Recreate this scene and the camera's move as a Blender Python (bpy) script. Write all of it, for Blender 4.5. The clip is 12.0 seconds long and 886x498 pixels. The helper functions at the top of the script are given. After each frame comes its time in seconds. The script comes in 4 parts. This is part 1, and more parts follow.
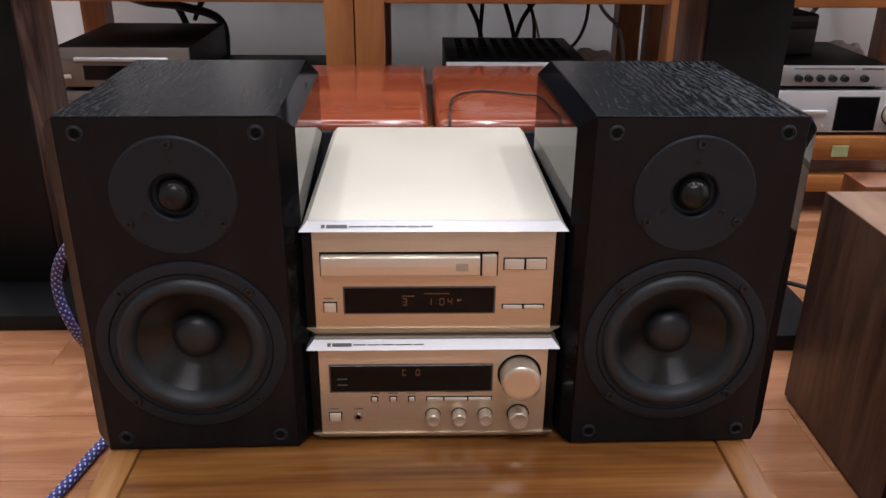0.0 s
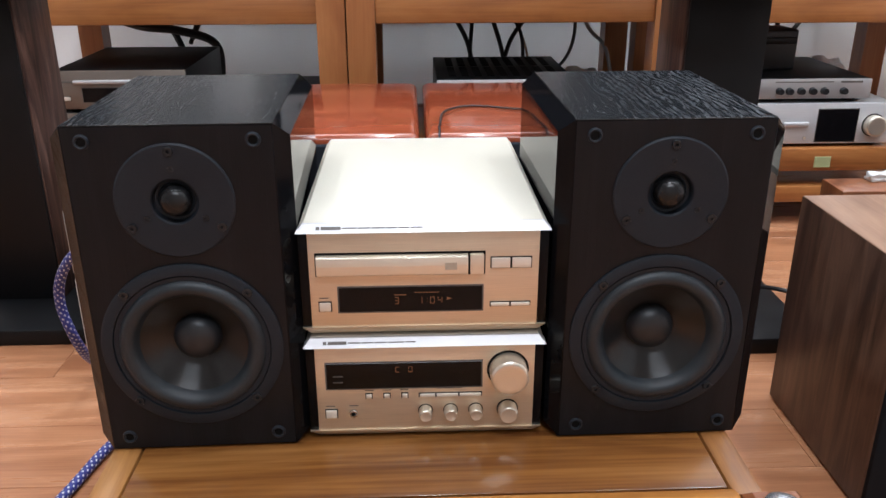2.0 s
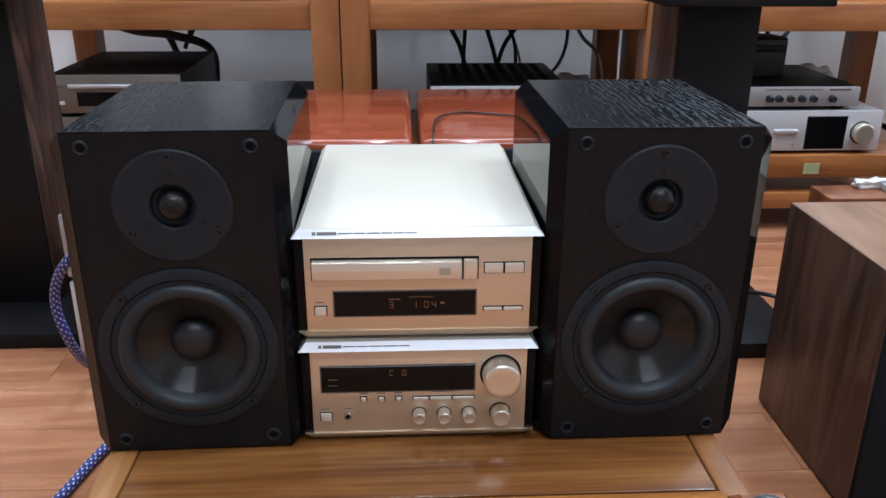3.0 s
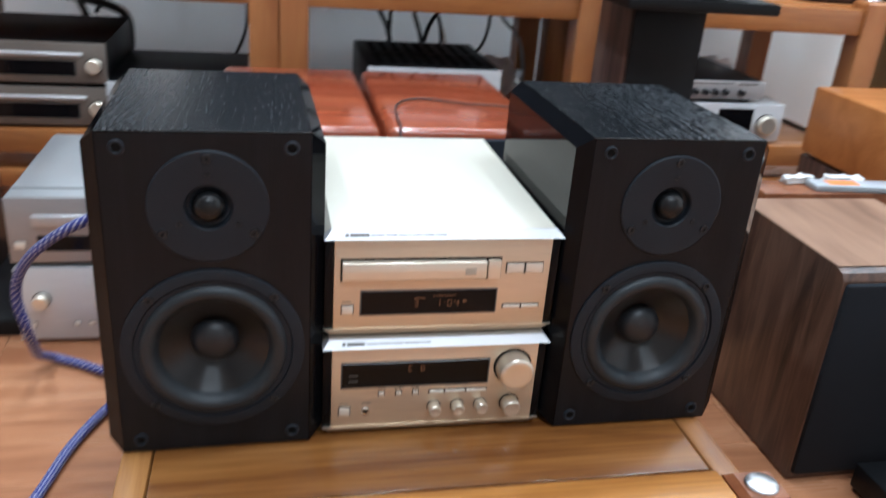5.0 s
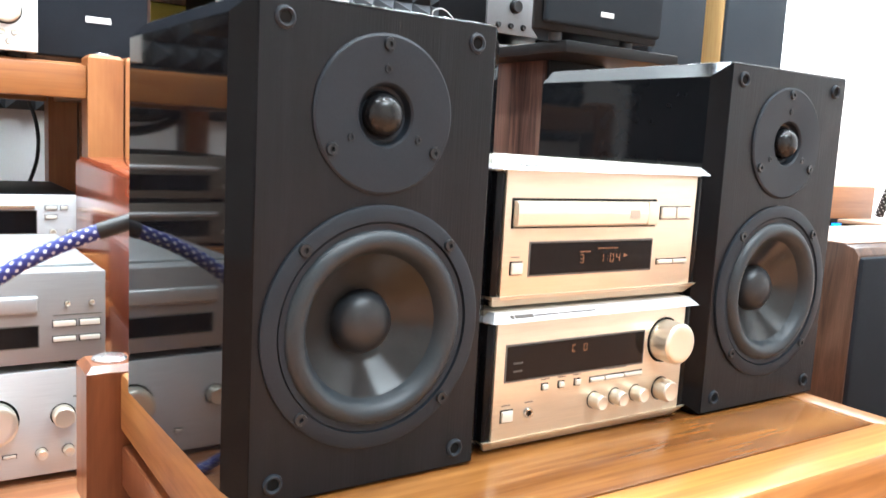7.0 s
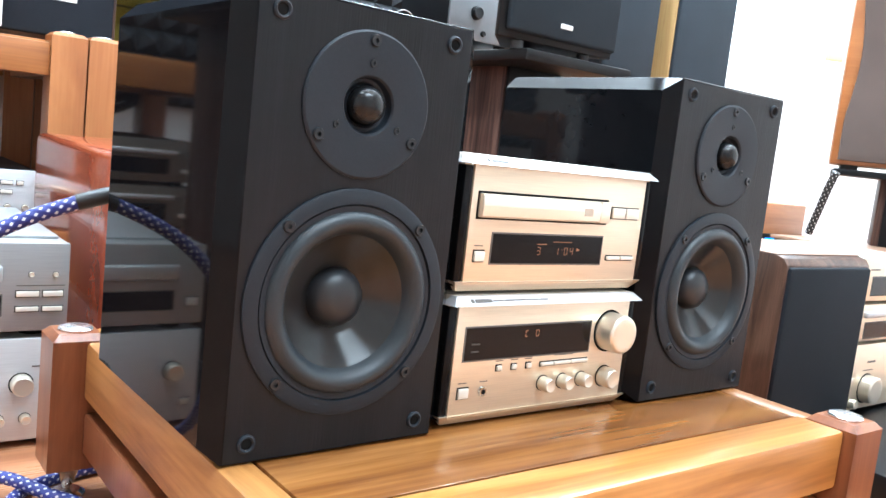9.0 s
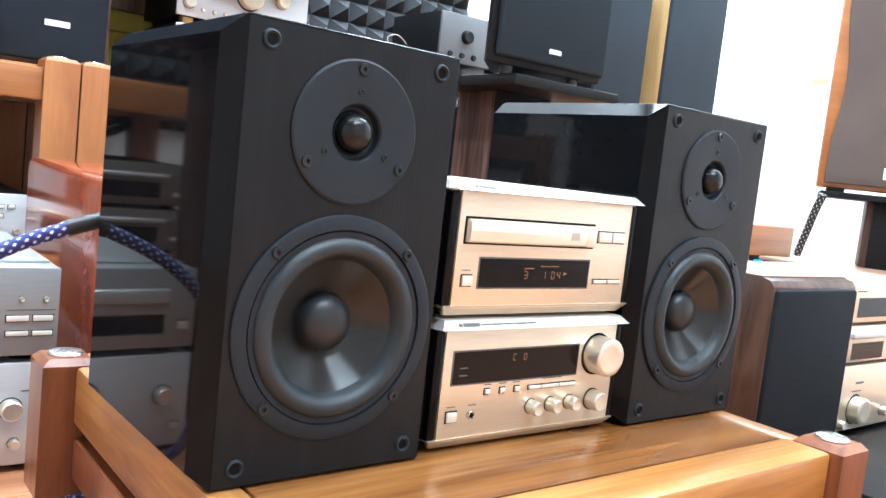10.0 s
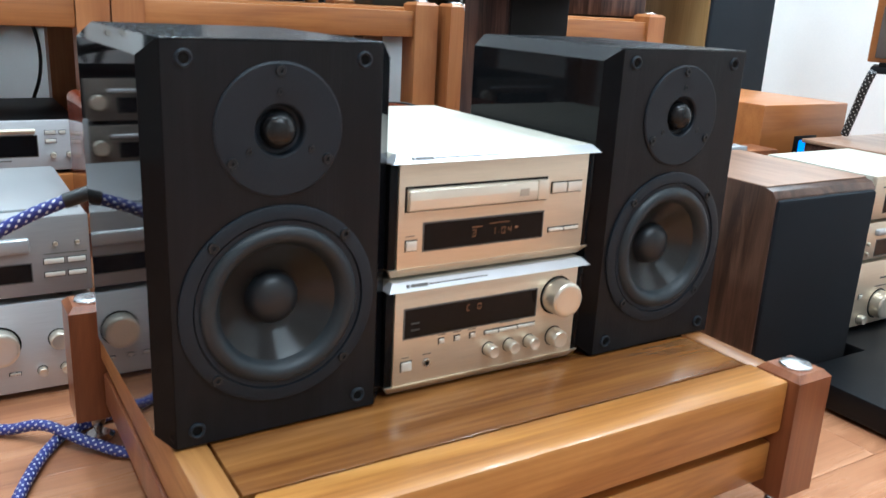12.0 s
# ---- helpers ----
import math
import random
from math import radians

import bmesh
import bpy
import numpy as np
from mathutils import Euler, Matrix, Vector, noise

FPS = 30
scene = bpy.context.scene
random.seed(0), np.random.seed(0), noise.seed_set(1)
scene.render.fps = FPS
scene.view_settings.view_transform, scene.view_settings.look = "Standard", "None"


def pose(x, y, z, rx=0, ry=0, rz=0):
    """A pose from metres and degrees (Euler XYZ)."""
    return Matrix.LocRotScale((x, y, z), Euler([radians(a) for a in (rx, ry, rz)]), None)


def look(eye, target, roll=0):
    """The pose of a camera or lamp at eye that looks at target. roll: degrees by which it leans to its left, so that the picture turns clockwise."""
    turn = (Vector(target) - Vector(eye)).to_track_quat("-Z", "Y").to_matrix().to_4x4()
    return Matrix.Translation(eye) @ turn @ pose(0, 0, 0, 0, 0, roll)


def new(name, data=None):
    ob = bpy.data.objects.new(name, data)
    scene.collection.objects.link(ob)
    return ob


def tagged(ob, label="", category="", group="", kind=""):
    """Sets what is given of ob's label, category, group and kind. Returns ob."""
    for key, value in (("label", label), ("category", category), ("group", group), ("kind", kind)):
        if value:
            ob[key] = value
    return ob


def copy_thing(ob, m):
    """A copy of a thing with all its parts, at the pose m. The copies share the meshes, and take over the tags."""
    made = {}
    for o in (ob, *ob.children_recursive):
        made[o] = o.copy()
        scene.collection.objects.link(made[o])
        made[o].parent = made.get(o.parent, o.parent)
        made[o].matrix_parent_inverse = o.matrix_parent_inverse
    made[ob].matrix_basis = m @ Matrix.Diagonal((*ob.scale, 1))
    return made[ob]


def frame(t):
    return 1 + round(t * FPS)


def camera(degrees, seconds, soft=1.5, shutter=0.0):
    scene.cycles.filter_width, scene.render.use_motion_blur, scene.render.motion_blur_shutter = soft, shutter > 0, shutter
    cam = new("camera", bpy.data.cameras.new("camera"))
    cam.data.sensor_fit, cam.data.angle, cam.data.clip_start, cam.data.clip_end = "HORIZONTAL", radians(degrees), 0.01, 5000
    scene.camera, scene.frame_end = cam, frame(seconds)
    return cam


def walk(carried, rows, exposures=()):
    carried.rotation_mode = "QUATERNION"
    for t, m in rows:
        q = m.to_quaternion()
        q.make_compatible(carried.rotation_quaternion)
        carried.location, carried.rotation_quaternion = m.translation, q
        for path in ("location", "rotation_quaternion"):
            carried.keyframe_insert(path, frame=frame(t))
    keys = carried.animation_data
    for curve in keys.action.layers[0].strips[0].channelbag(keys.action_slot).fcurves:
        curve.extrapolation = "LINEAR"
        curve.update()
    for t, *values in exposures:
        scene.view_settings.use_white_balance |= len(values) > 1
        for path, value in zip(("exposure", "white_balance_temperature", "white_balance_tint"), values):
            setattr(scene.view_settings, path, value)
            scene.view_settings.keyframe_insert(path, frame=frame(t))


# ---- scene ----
cam = camera(56.4, 12.0, shutter=0.35)
PATH = [
    (0, (-0.016, -0.613, 0.613), (0.048, 1.222, -0.182), 0.6),
    (0.5, (-0.015, -0.624, 0.616), (0.048, 1.220, -0.154), 0.5),
    (1, (-0.014, -0.635, 0.610), (0.056, 1.216, -0.145), 0.2),
    (1.5, (-0.009, -0.648, 0.606), (0.067, 1.205, -0.143), -0.0),
    (2, (-0.012, -0.650, 0.607), (0.063, 1.206, -0.135), -0.1),
    (2.5, (-0.014, -0.654, 0.609), (0.066, 1.204, -0.125), 0.0),
    (3, (-0.014, -0.660, 0.612), (0.080, 1.198, -0.120), 0.3),
    (3.2, (-0.015, -0.663, 0.613), (0.081, 1.196, -0.117), 0.3),
    (4.8, (-0.109, -0.678, 0.665), (0.129, 1.094, -0.231), 3.9),
    (5, (-0.155, -0.653, 0.644), (0.256, 1.135, -0.152), 4.6),
    (5.2, (-0.220, -0.608, 0.621), (0.363, 1.187, -0.041), 4.0),
    (5.5, (-0.357, -0.522, 0.563), (0.522, 1.227, 0.153), 2.6),
    (5.8, (-0.440, -0.468, 0.538), (0.640, 1.185, 0.218), -0.1),
    (6, (-0.466, -0.466, 0.507), (0.667, 1.153, 0.198), -1.5),
    (6.5, (-0.466, -0.478, 0.436), (0.636, 1.178, 0.226), 1.5),
    (7, (-0.452, -0.452, 0.382), (0.649, 1.198, 0.122), 3.1),
    (7.2, (-0.447, -0.446, 0.371), (0.672, 1.191, 0.109), 3.7),
    (8.8, (-0.492, -0.481, 0.374), (0.715, 1.096, 0.135), 6.2),
    (9, (-0.491, -0.478, 0.374), (0.722, 1.094, 0.131), 6.4),
    (9.5, (-0.493, -0.480, 0.375), (0.729, 1.087, 0.152), 6.6),
    (10, (-0.492, -0.485, 0.378), (0.733, 1.084, 0.187), 6.3),
    (10.5, (-0.491, -0.496, 0.378), (0.735, 1.072, 0.181), 6.1),
    (11, (-0.481, -0.501, 0.382), (0.720, 1.080, 0.141), 5.8),
    (11.5, (-0.466, -0.533, 0.414), (0.633, 1.081, -0.019), 5.1),
    (11.7, (-0.447, -0.553, 0.446), (0.621, 1.048, -0.093), 4.1),
    (12, (-0.412, -0.569, 0.487), (0.605, 1.057, -0.079), 3.0),
]
EXPOSURES = [(0.0, -0.85, 6400, 18), (0.5, -1.15, 6500, 17), (1.0, -1.15, 6500, 17), (1.5, -1.05, 6500, 17), (2.0, -0.35, 6050, 12), (2.5, -0.12, 5650, 10), (3.0, -0.6, 5600, 10), (5.0, -0.3, 5600, 6), (5.5, -0.35, 5900, 7), (6.0, 0.68, 5900, 6), (6.5, 1.4, 5900, 5), (7.0, 1.3, 5900, 4), (9.0, 1.12, 5500, 2), (9.5, 1.15, 5450, 2), (10.0, 1.05, 5450, 2), (10.5, 0.95, 5500, 1), (11.0, 0.9, 5600, 1), (11.5, 0.92, 5700, 1), (12.0, 0.05, 5450, 0)]
walk(cam, [(t, look(eye, target, roll)) for t, eye, target, roll in PATH], EXPOSURES)

# ---- light ----
world = bpy.data.worlds.new("room_world")
scene.world = world
world.use_nodes = True
world.node_tree.nodes["Background"].inputs[0].default_value = (0.75, 0.85, 1.0, 1)
world.node_tree.nodes["Background"].inputs[1].default_value = 0.05


def overhead_light(x, y, sx, sy, watts):
    d = bpy.data.lights.new("overhead_area_light", "AREA")
    d.shape, d.size, d.size_y, d.energy, d.color = "RECTANGLE", sx, sy, watts, (0.91, 0.965, 1.0)
    ob = new("overhead_area_light", d)
    ob.matrix_world = pose(x, y, 2.42)
    return ob


overhead_light(-0.9, 0.3, 0.09, 1.4, 30)
overhead_light(0.1, 0.3, 0.09, 1.4, 30)
overhead_light(1.1, 0.3, 0.09, 1.4, 30)
# added light without a known fixture, brightens the white east wall
overhead_light(1.85, 0.5, 0.18, 1.2, 34)
# added fill for the front faces of the units
overhead_light(0.1, -1.35, 1.4, 0.22, 36)
# added wash for the back wall and the speakers' top bevels
overhead_light(0.1, 1.45, 2.2, 0.24, 32)


# ---- materials ----
def mat(name, rough=0.5, metal=0.0, spec=0.5, coat=0.0):
    m = bpy.data.materials.new(name)
    m.use_nodes = True
    b = m.node_tree.nodes["Principled BSDF"]
    b.inputs["Roughness"].default_value = rough
    b.inputs["Metallic"].default_value = metal
    b.inputs["Specular IOR Level"].default_value = spec
    b.inputs["Coat Weight"].default_value = coat
    b.inputs["Coat Roughness"].default_value = 0.08
    return m, m.node_tree, b


def node(nt, kind, **kw):
    n = nt.nodes.new(kind)
    for k, v in kw.items():
        n.inputs[k].default_value = v
    return n


def coords(nt, scale, vary=0.0):
    """Object coordinates in metres, stretched; each object may be shifted by its own random number."""
    tc = nt.nodes.new("ShaderNodeTexCoord")
    mp = nt.nodes.new("ShaderNodeMapping")
    mp.inputs["Scale"].default_value = scale
    nt.links.new(tc.outputs["Object"], mp.inputs["Vector"])
    if vary:
        oi = nt.nodes.new("ShaderNodeObjectInfo")
        mu = nt.nodes.new("ShaderNodeMath")
        mu.operation = "MULTIPLY"
        mu.inputs[1].default_value = vary
        nt.links.new(oi.outputs["Random"], mu.inputs[0])
        nt.links.new(mu.outputs[0], mp.inputs["Location"])
    return mp


def ramp(nt, fac, stops):
    r = nt.nodes.new("ShaderNodeValToRGB")
    while len(r.color_ramp.elements) < len(stops):
        r.color_ramp.elements.new(0.5)
    for e, (p, c) in zip(r.color_ramp.elements, stops):
        e.position, e.color = p, (*c, 1)
    nt.links.new(fac, r.inputs[0])
    return r


def bump(nt, b, height, strength, dist=0.001):
    n = nt.nodes.new("ShaderNodeBump")
    n.inputs["Strength"].default_value, n.inputs["Distance"].default_value = strength, dist
    nt.links.new(height, n.inputs["Height"])
    nt.links.new(n.outputs[0], b.inputs["Normal"])


def rough_from(nt, b, fac, lo, hi):
    r = nt.nodes.new("ShaderNodeMapRange")
    r.inputs["To Min"].default_value, r.inputs["To Max"].default_value = lo, hi
    nt.links.new(fac, r.inputs["Value"])
    nt.links.new(r.outputs[0], b.inputs["Roughness"])


def plain(name, col, rough=0.5, metal=0.0, spec=0.5, coat=0.0, grain=300.0, amount=0.12, relief=0.05):
    """A nearly plain surface with fine grain and slow stains."""
    m, nt, b = mat(name, rough, metal, spec, coat)
    mp = coords(nt, (1, 1, 1))
    fine = node(nt, "ShaderNodeTexNoise", Scale=grain, Detail=3.0)
    slow = node(nt, "ShaderNodeTexNoise", Scale=9.0, Detail=4.0)
    for n in (fine, slow):
        nt.links.new(mp.outputs[0], n.inputs["Vector"])
    mix = nt.nodes.new("ShaderNodeMath")
    mix.operation = "ADD"
    nt.links.new(fine.outputs[0], mix.inputs[0])
    nt.links.new(slow.outputs[0], mix.inputs[1])
    half = nt.nodes.new("ShaderNodeMath")
    half.operation = "MULTIPLY"
    half.inputs[1].default_value = 0.5
    nt.links.new(mix.outputs[0], half.inputs[0])
    lo = [c * (1 - amount) for c in col]
    hi = [min(1.0, c * (1 + amount)) for c in col]
    r = ramp(nt, half.outputs[0], [(0.3, lo), (0.7, hi)])
    nt.links.new(r.outputs[0], b.inputs["Base Color"])
    rough_from(nt, b, slow.outputs[0], max(0.02, rough * 0.85), min(1.0, rough * 1.15))
    if relief:
        bump(nt, b, fine.outputs[0], relief, 0.0006)
    return m


def wood(name, dark, mid, light, along="x", rough=0.4, size=1.0, coat=0.0, figure=1.0, relief=0.08, spec=0.5, vary=0.0, stops=(0.28, 0.48, 0.72), along_scale=1.6):
    """Wood with long figure and fine pores along one axis."""
    m, nt, b = mat(name, rough, 0.0, spec, coat)
    k = [14.0 / size] * 3
    k["xyz".index(along)] = along_scale / size
    mp = coords(nt, k, vary)
    fig = node(nt, "ShaderNodeTexNoise", Scale=1.0, Detail=5.0, Roughness=0.6, Distortion=1.4 * figure)
    nt.links.new(mp.outputs[0], fig.inputs["Vector"])
    k2 = [260.0 / size] * 3
    k2["xyz".index(along)] = 7.0 / size
    mp2 = coords(nt, k2, vary)
    por = node(nt, "ShaderNodeTexNoise", Scale=1.0, Detail=3.0)
    nt.links.new(mp2.outputs[0], por.inputs["Vector"])
    rings = nt.nodes.new("ShaderNodeMath")
    rings.operation = "MULTIPLY_ADD"
    rings.inputs[1].default_value, rings.inputs[2].default_value = 0.28, -0.14
    nt.links.new(por.outputs[0], rings.inputs[0])
    add = nt.nodes.new("ShaderNodeMath")
    nt.links.new(fig.outputs[0], add.inputs[0])
    nt.links.new(rings.outputs[0], add.inputs[1])
    r = ramp(nt, add.outputs[0], list(zip(stops, (dark, mid, light))))
    nt.links.new(r.outputs[0], b.inputs["Base Color"])
    rough_from(nt, b, add.outputs[0], rough * 1.15, rough * 0.85)
    bump(nt, b, por.outputs[0], relief, 0.0008)
    return m


def brushed(name, col, rough=0.32, metal=0.75, along="x"):
    m, nt, b = mat(name, rough, metal, 0.5)
    k = [1500.0] * 3
    k["xyz".index(along)] = 25.0
    mp = coords(nt, k)
    n = node(nt, "ShaderNodeTexNoise", Scale=1.0, Detail=2.0)
    nt.links.new(mp.outputs[0], n.inputs["Vector"])
    r = ramp(nt, n.outputs[0], [(0.25, [c * 0.9 for c in col]), (0.75, [min(1, c * 1.06) for c in col])])
    nt.links.new(r.outputs[0], b.inputs["Base Color"])
    rough_from(nt, b, n.outputs[0], rough * 0.85, rough * 1.2)
    bump(nt, b, n.outputs[0], 0.04, 0.0003)
    return m


def ash(name, x_plain, x_figured, strong):
    """Black-stained open-grained ash: broken pale pores along y, with a cathedral figure growing from one side to the other."""
    m, nt, b = mat(name, 0.26, 0.0, 0.62)
    tc = nt.nodes.new("ShaderNodeTexCoord")
    sep = nt.nodes.new("ShaderNodeSeparateXYZ")
    nt.links.new(tc.outputs["Object"], sep.inputs[0])
    side = nt.nodes.new("ShaderNodeMapRange")
    side.inputs["From Min"].default_value, side.inputs["From Max"].default_value = x_plain, x_figured
    side.inputs["To Min"].default_value, side.inputs["To Max"].default_value = 0.10, strong
    nt.links.new(sep.outputs[0], side.inputs["Value"])
    mp = coords(nt, (1.0, 0.30, 1.0))
    w = node(nt, "ShaderNodeTexWave", Scale=46.0, Distortion=24.0, Detail=4.0)
    w.inputs["Detail Scale"].default_value = 0.34
    w.inputs["Detail Roughness"].default_value = 0.62
    w.bands_direction = "X"
    nt.links.new(mp.outputs[0], w.inputs["Vector"])
    sharp = ramp(nt, w.outputs["Fac"], [(0.25, (0.12, 0.12, 0.12)), (0.95, (1, 1, 1))])
    por = node(nt, "ShaderNodeTexNoise", Scale=1.0, Detail=3.0, Roughness=0.7)
    nt.links.new(coords(nt, (900.0, 60.0, 900.0)).outputs[0], por.inputs["Vector"])
    broken = ramp(nt, por.outputs[0], [(0.46, (0, 0, 0)), (0.60, (1, 1, 1))])

    def times(a, c):
        n = nt.nodes.new("ShaderNodeMath")
        n.operation = "MULTIPLY"
        nt.links.new(a, n.inputs[0])
        nt.links.new(c, n.inputs[1])
        return n.outputs[0]
    grain = times(times(sharp.outputs[0], broken.outputs[0]), side.outputs[0])
    r = ramp(nt, grain, [(0.0, (0.0045, 0.0055, 0.0068)), (0.45, (0.018, 0.021, 0.025)), (1.0, (0.046, 0.051, 0.058))])
    nt.links.new(r.outputs[0], b.inputs["Base Color"])
    rough_from(nt, b, grain, 0.24, 0.60)
    bump(nt, b, grain, 0.25, 0.0004)
    return m


def turned(name, col, rough, spec, aniso):
    """A surface with fine circular grooves round its own y axis."""
    m, nt, b = mat(name, rough, 0.0, spec)
    mp = coords(nt, (1, 1, 1))
    n = node(nt, "ShaderNodeTexNoise", Scale=120.0, Detail=4.0)
    nt.links.new(mp.outputs[0], n.inputs["Vector"])
    r = ramp(nt, n.outputs[0], [(0.3, [c * 0.8 for c in col]), (0.7, [c * 1.2 for c in col])])
    nt.links.new(r.outputs[0], b.inputs["Base Color"])
    b.inputs["Anisotropic"].default_value = aniso
    b.inputs["Anisotropic Rotation"].default_value = 0.25
    t = nt.nodes.new("ShaderNodeTangent")
    t.direction_type, t.axis = "RADIAL", "Y"
    nt.links.new(t.outputs[0], b.inputs["Tangent"])
    return m


def glow(name, col, strength):
    m, nt, b = mat(name, 0.4)
    b.inputs["Base Color"].default_value = (0.01, 0.01, 0.01, 1)
    b.inputs["Emission Color"].default_value = (*col, 1)
    b.inputs["Emission Strength"].default_value = strength
    return m


ASH = ash("black_ash_veneer", -0.01, -0.08, 0.32)
ASH_FIGURED = ash("figured_black_ash_veneer", -0.045, 0.035, 1.0)
ASH_FRONT = wood("black_ash_baffle", (0.0032, 0.0042, 0.0059), (0.0050, 0.0061, 0.0082), (0.0084, 0.0099, 0.0125), "z", 0.38, 0.35, 0.0, 0.8, 0.25, 0.25)
GLOSS = plain("piano_black_lacquer", (0.0042, 0.0044, 0.0054), 0.045, 0, 0.12, 0.0, 60, 0.2, 0.0)
DRIVER = plain("black_driver_plastic", (0.0138, 0.0182, 0.0245), 0.48, 0, 0.25, 0, 700, 0.15, 0.12)
RUBBER = plain("rubber_surround", (0.015, 0.0205, 0.0255), 0.46, 0, 0.45, 0, 500, 0.1, 0.03)
CONE = turned("polypropylene_cone", (0.0065, 0.0080, 0.0092), 0.28, 0.55, 0.93)
CAP = plain("dust_cap_plastic", (0.012, 0.014, 0.017), 0.42, 0, 0.5, 0, 500, 0.15, 0.04)
DOME = plain("silk_dome", (0.009, 0.0092, 0.010), 0.24, 0, 0.32, 0, 900, 0.2, 0.02)
SCREW = plain("black_screw_steel", (0.020, 0.022, 0.025), 0.30, 0.25, 0.4, 0, 500, 0.2, 0.0)
HOLE = plain("hole_black", (0.002, 0.002, 0.002), 0.8, 0, 0.2, 0, 200, 0.1, 0.0)
CHAMP = brushed("champagne_aluminium", (0.74, 0.635, 0.49), 0.34, 0.68)
CHAMP_TOP = plain("champagne_painted_steel", (0.57, 0.535, 0.445), 0.42, 0.15, 0.5, 0, 900, 0.05, 0.03)
LIP = plain("bright_champagne_edge", (0.56, 0.56, 0.57), 0.36, 0.50, 0.5, 0, 900, 0.03, 0.01)
KNOB = plain("turned_champagne_metal", (0.74, 0.68, 0.57), 0.30, 0.75, 0.5, 0, 900, 0.03, 0.0)
BTN = brushed("bright_button_metal", (0.80, 0.77, 0.69), 0.32, 0.35)
# tray metal made paler than the panel for light its curve reflects
TRAY = plain("lit_tray_metal", (0.78, 0.72, 0.60), 0.30, 0.55, 0.5, 0, 900, 0.03, 0.01)
SILVER = brushed("silver_aluminium", (0.60, 0.615, 0.63), 0.33, 0.32)
TITAN = brushed("titanium_aluminium", (0.36, 0.355, 0.355), 0.36, 0.5)
# tan-silver deck fronts with the shelf's shade darkened into the colour
SHADED_TAN = brushed("shaded_tan_aluminium", (0.20, 0.17, 0.145), 0.40, 0.5)
SILVER_TOP = plain("silver_painted_steel", (0.46, 0.47, 0.475), 0.33, 0.55, 0.5, 0, 900, 0.06, 0.03)
BLACK_METAL = plain("black_painted_steel", (0.0050, 0.0052, 0.0060), 0.45, 0, 0.22, 0, 900, 0.15, 0.06)
WINDOW = plain("display_window", (0.004, 0.004, 0.005), 0.14, 0, 0.2, 0, 100, 0.1, 0.0)
LETTER = plain("grey_print", (0.12, 0.11, 0.10), 0.6, 0, 0.3, 0, 100, 0.1, 0.0)
AMBER = glow("amber_segments", (1.0, 0.36, 0.14), 0.22)
BLUE = glow("blue_display", (0.02, 0.25, 1.0), 1.6)
TOPWOOD = wood("walnut_tabletop", (0.095, 0.030, 0.008), (0.195, 0.076, 0.018), (0.29, 0.128, 0.034), "x", 0.22, 1.3, 0.25, 1.6, 0.012, stops=(0.32, 0.50, 0.68), along_scale=1.1)
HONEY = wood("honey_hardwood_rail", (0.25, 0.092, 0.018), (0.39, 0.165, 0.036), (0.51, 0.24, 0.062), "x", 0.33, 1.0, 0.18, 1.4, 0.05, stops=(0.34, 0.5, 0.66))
# same honey wood along y, darkened for the shade on the outer faces
SHADED_HONEY_Y = wood("shaded_honey_side_rail", (0.17, 0.062, 0.014), (0.28, 0.115, 0.027), (0.38, 0.175, 0.047), "y", 0.42, 1.0, 0.04, 1.4, 0.05, stops=(0.34, 0.5, 0.66))
POST = wood("reddish_hardwood_post", (0.11, 0.032, 0.012), (0.19, 0.062, 0.024), (0.27, 0.10, 0.04), "z", 0.30, 0.8, 0.15, 0.8, 0.05)
RACKWOOD = wood("orange_hardwood_rack_rail", (0.22, 0.075, 0.020), (0.34, 0.13, 0.036), (0.46, 0.20, 0.065), "x", 0.38, 1.2, 0.05, 0.8, 0.05)
RACKPOST = wood("orange_hardwood_rack_post", (0.20, 0.068, 0.020), (0.30, 0.11, 0.034), (0.40, 0.165, 0.055), "z", 0.38, 1.2, 0.05, 0.8, 0.05)
RED = wood("red_rosewood_gloss", (0.16, 0.030, 0.014), (0.25, 0.052, 0.022), (0.33, 0.082, 0.036), "x", 0.16, 1.4, 0.4, 0.7, 0.02)
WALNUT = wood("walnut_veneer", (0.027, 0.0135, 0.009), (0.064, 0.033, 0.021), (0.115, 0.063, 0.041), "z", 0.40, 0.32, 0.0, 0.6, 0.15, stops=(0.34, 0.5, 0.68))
# walnut grained along y, with reflected light lightened into its colour
LIT_WALNUT_Y = wood("lit_walnut_top", (0.15, 0.078, 0.048), (0.27, 0.155, 0.10), (0.38, 0.235, 0.155), "y", 0.30, 0.7, 0.0, 0.8, 0.15, 0.7)
DARKWOOD = wood("dark_rosewood", (0.020, 0.010, 0.008), (0.058, 0.030, 0.023), (0.115, 0.063, 0.047), "z", 0.38, 0.7, 0.0, 1.6, 0.1, 0.22, stops=(0.36, 0.5, 0.64))
FLOORWOOD = wood("laminate_floor_board", (0.29, 0.115, 0.052), (0.40, 0.175, 0.083), (0.50, 0.245, 0.128), "x", 0.28, 1.0, 0.08, 1.2, 0.06, vary=30.0, stops=(0.32, 0.5, 0.68))
GRILLE = plain("black_grille_cloth", (0.015, 0.0175, 0.023), 0.9, 0, 0.15, 0, 1800, 0.35, 0.4)
GREYGRILLE = plain("charcoal_grille_cloth", (0.018, 0.0225, 0.028), 0.9, 0, 0.2, 0, 1800, 0.3, 0.4)
DARKGRILLE = plain("dark_grille_cloth", (0.0105, 0.0125, 0.0160), 0.9, 0, 0.2, 0, 1800, 0.3, 0.4)
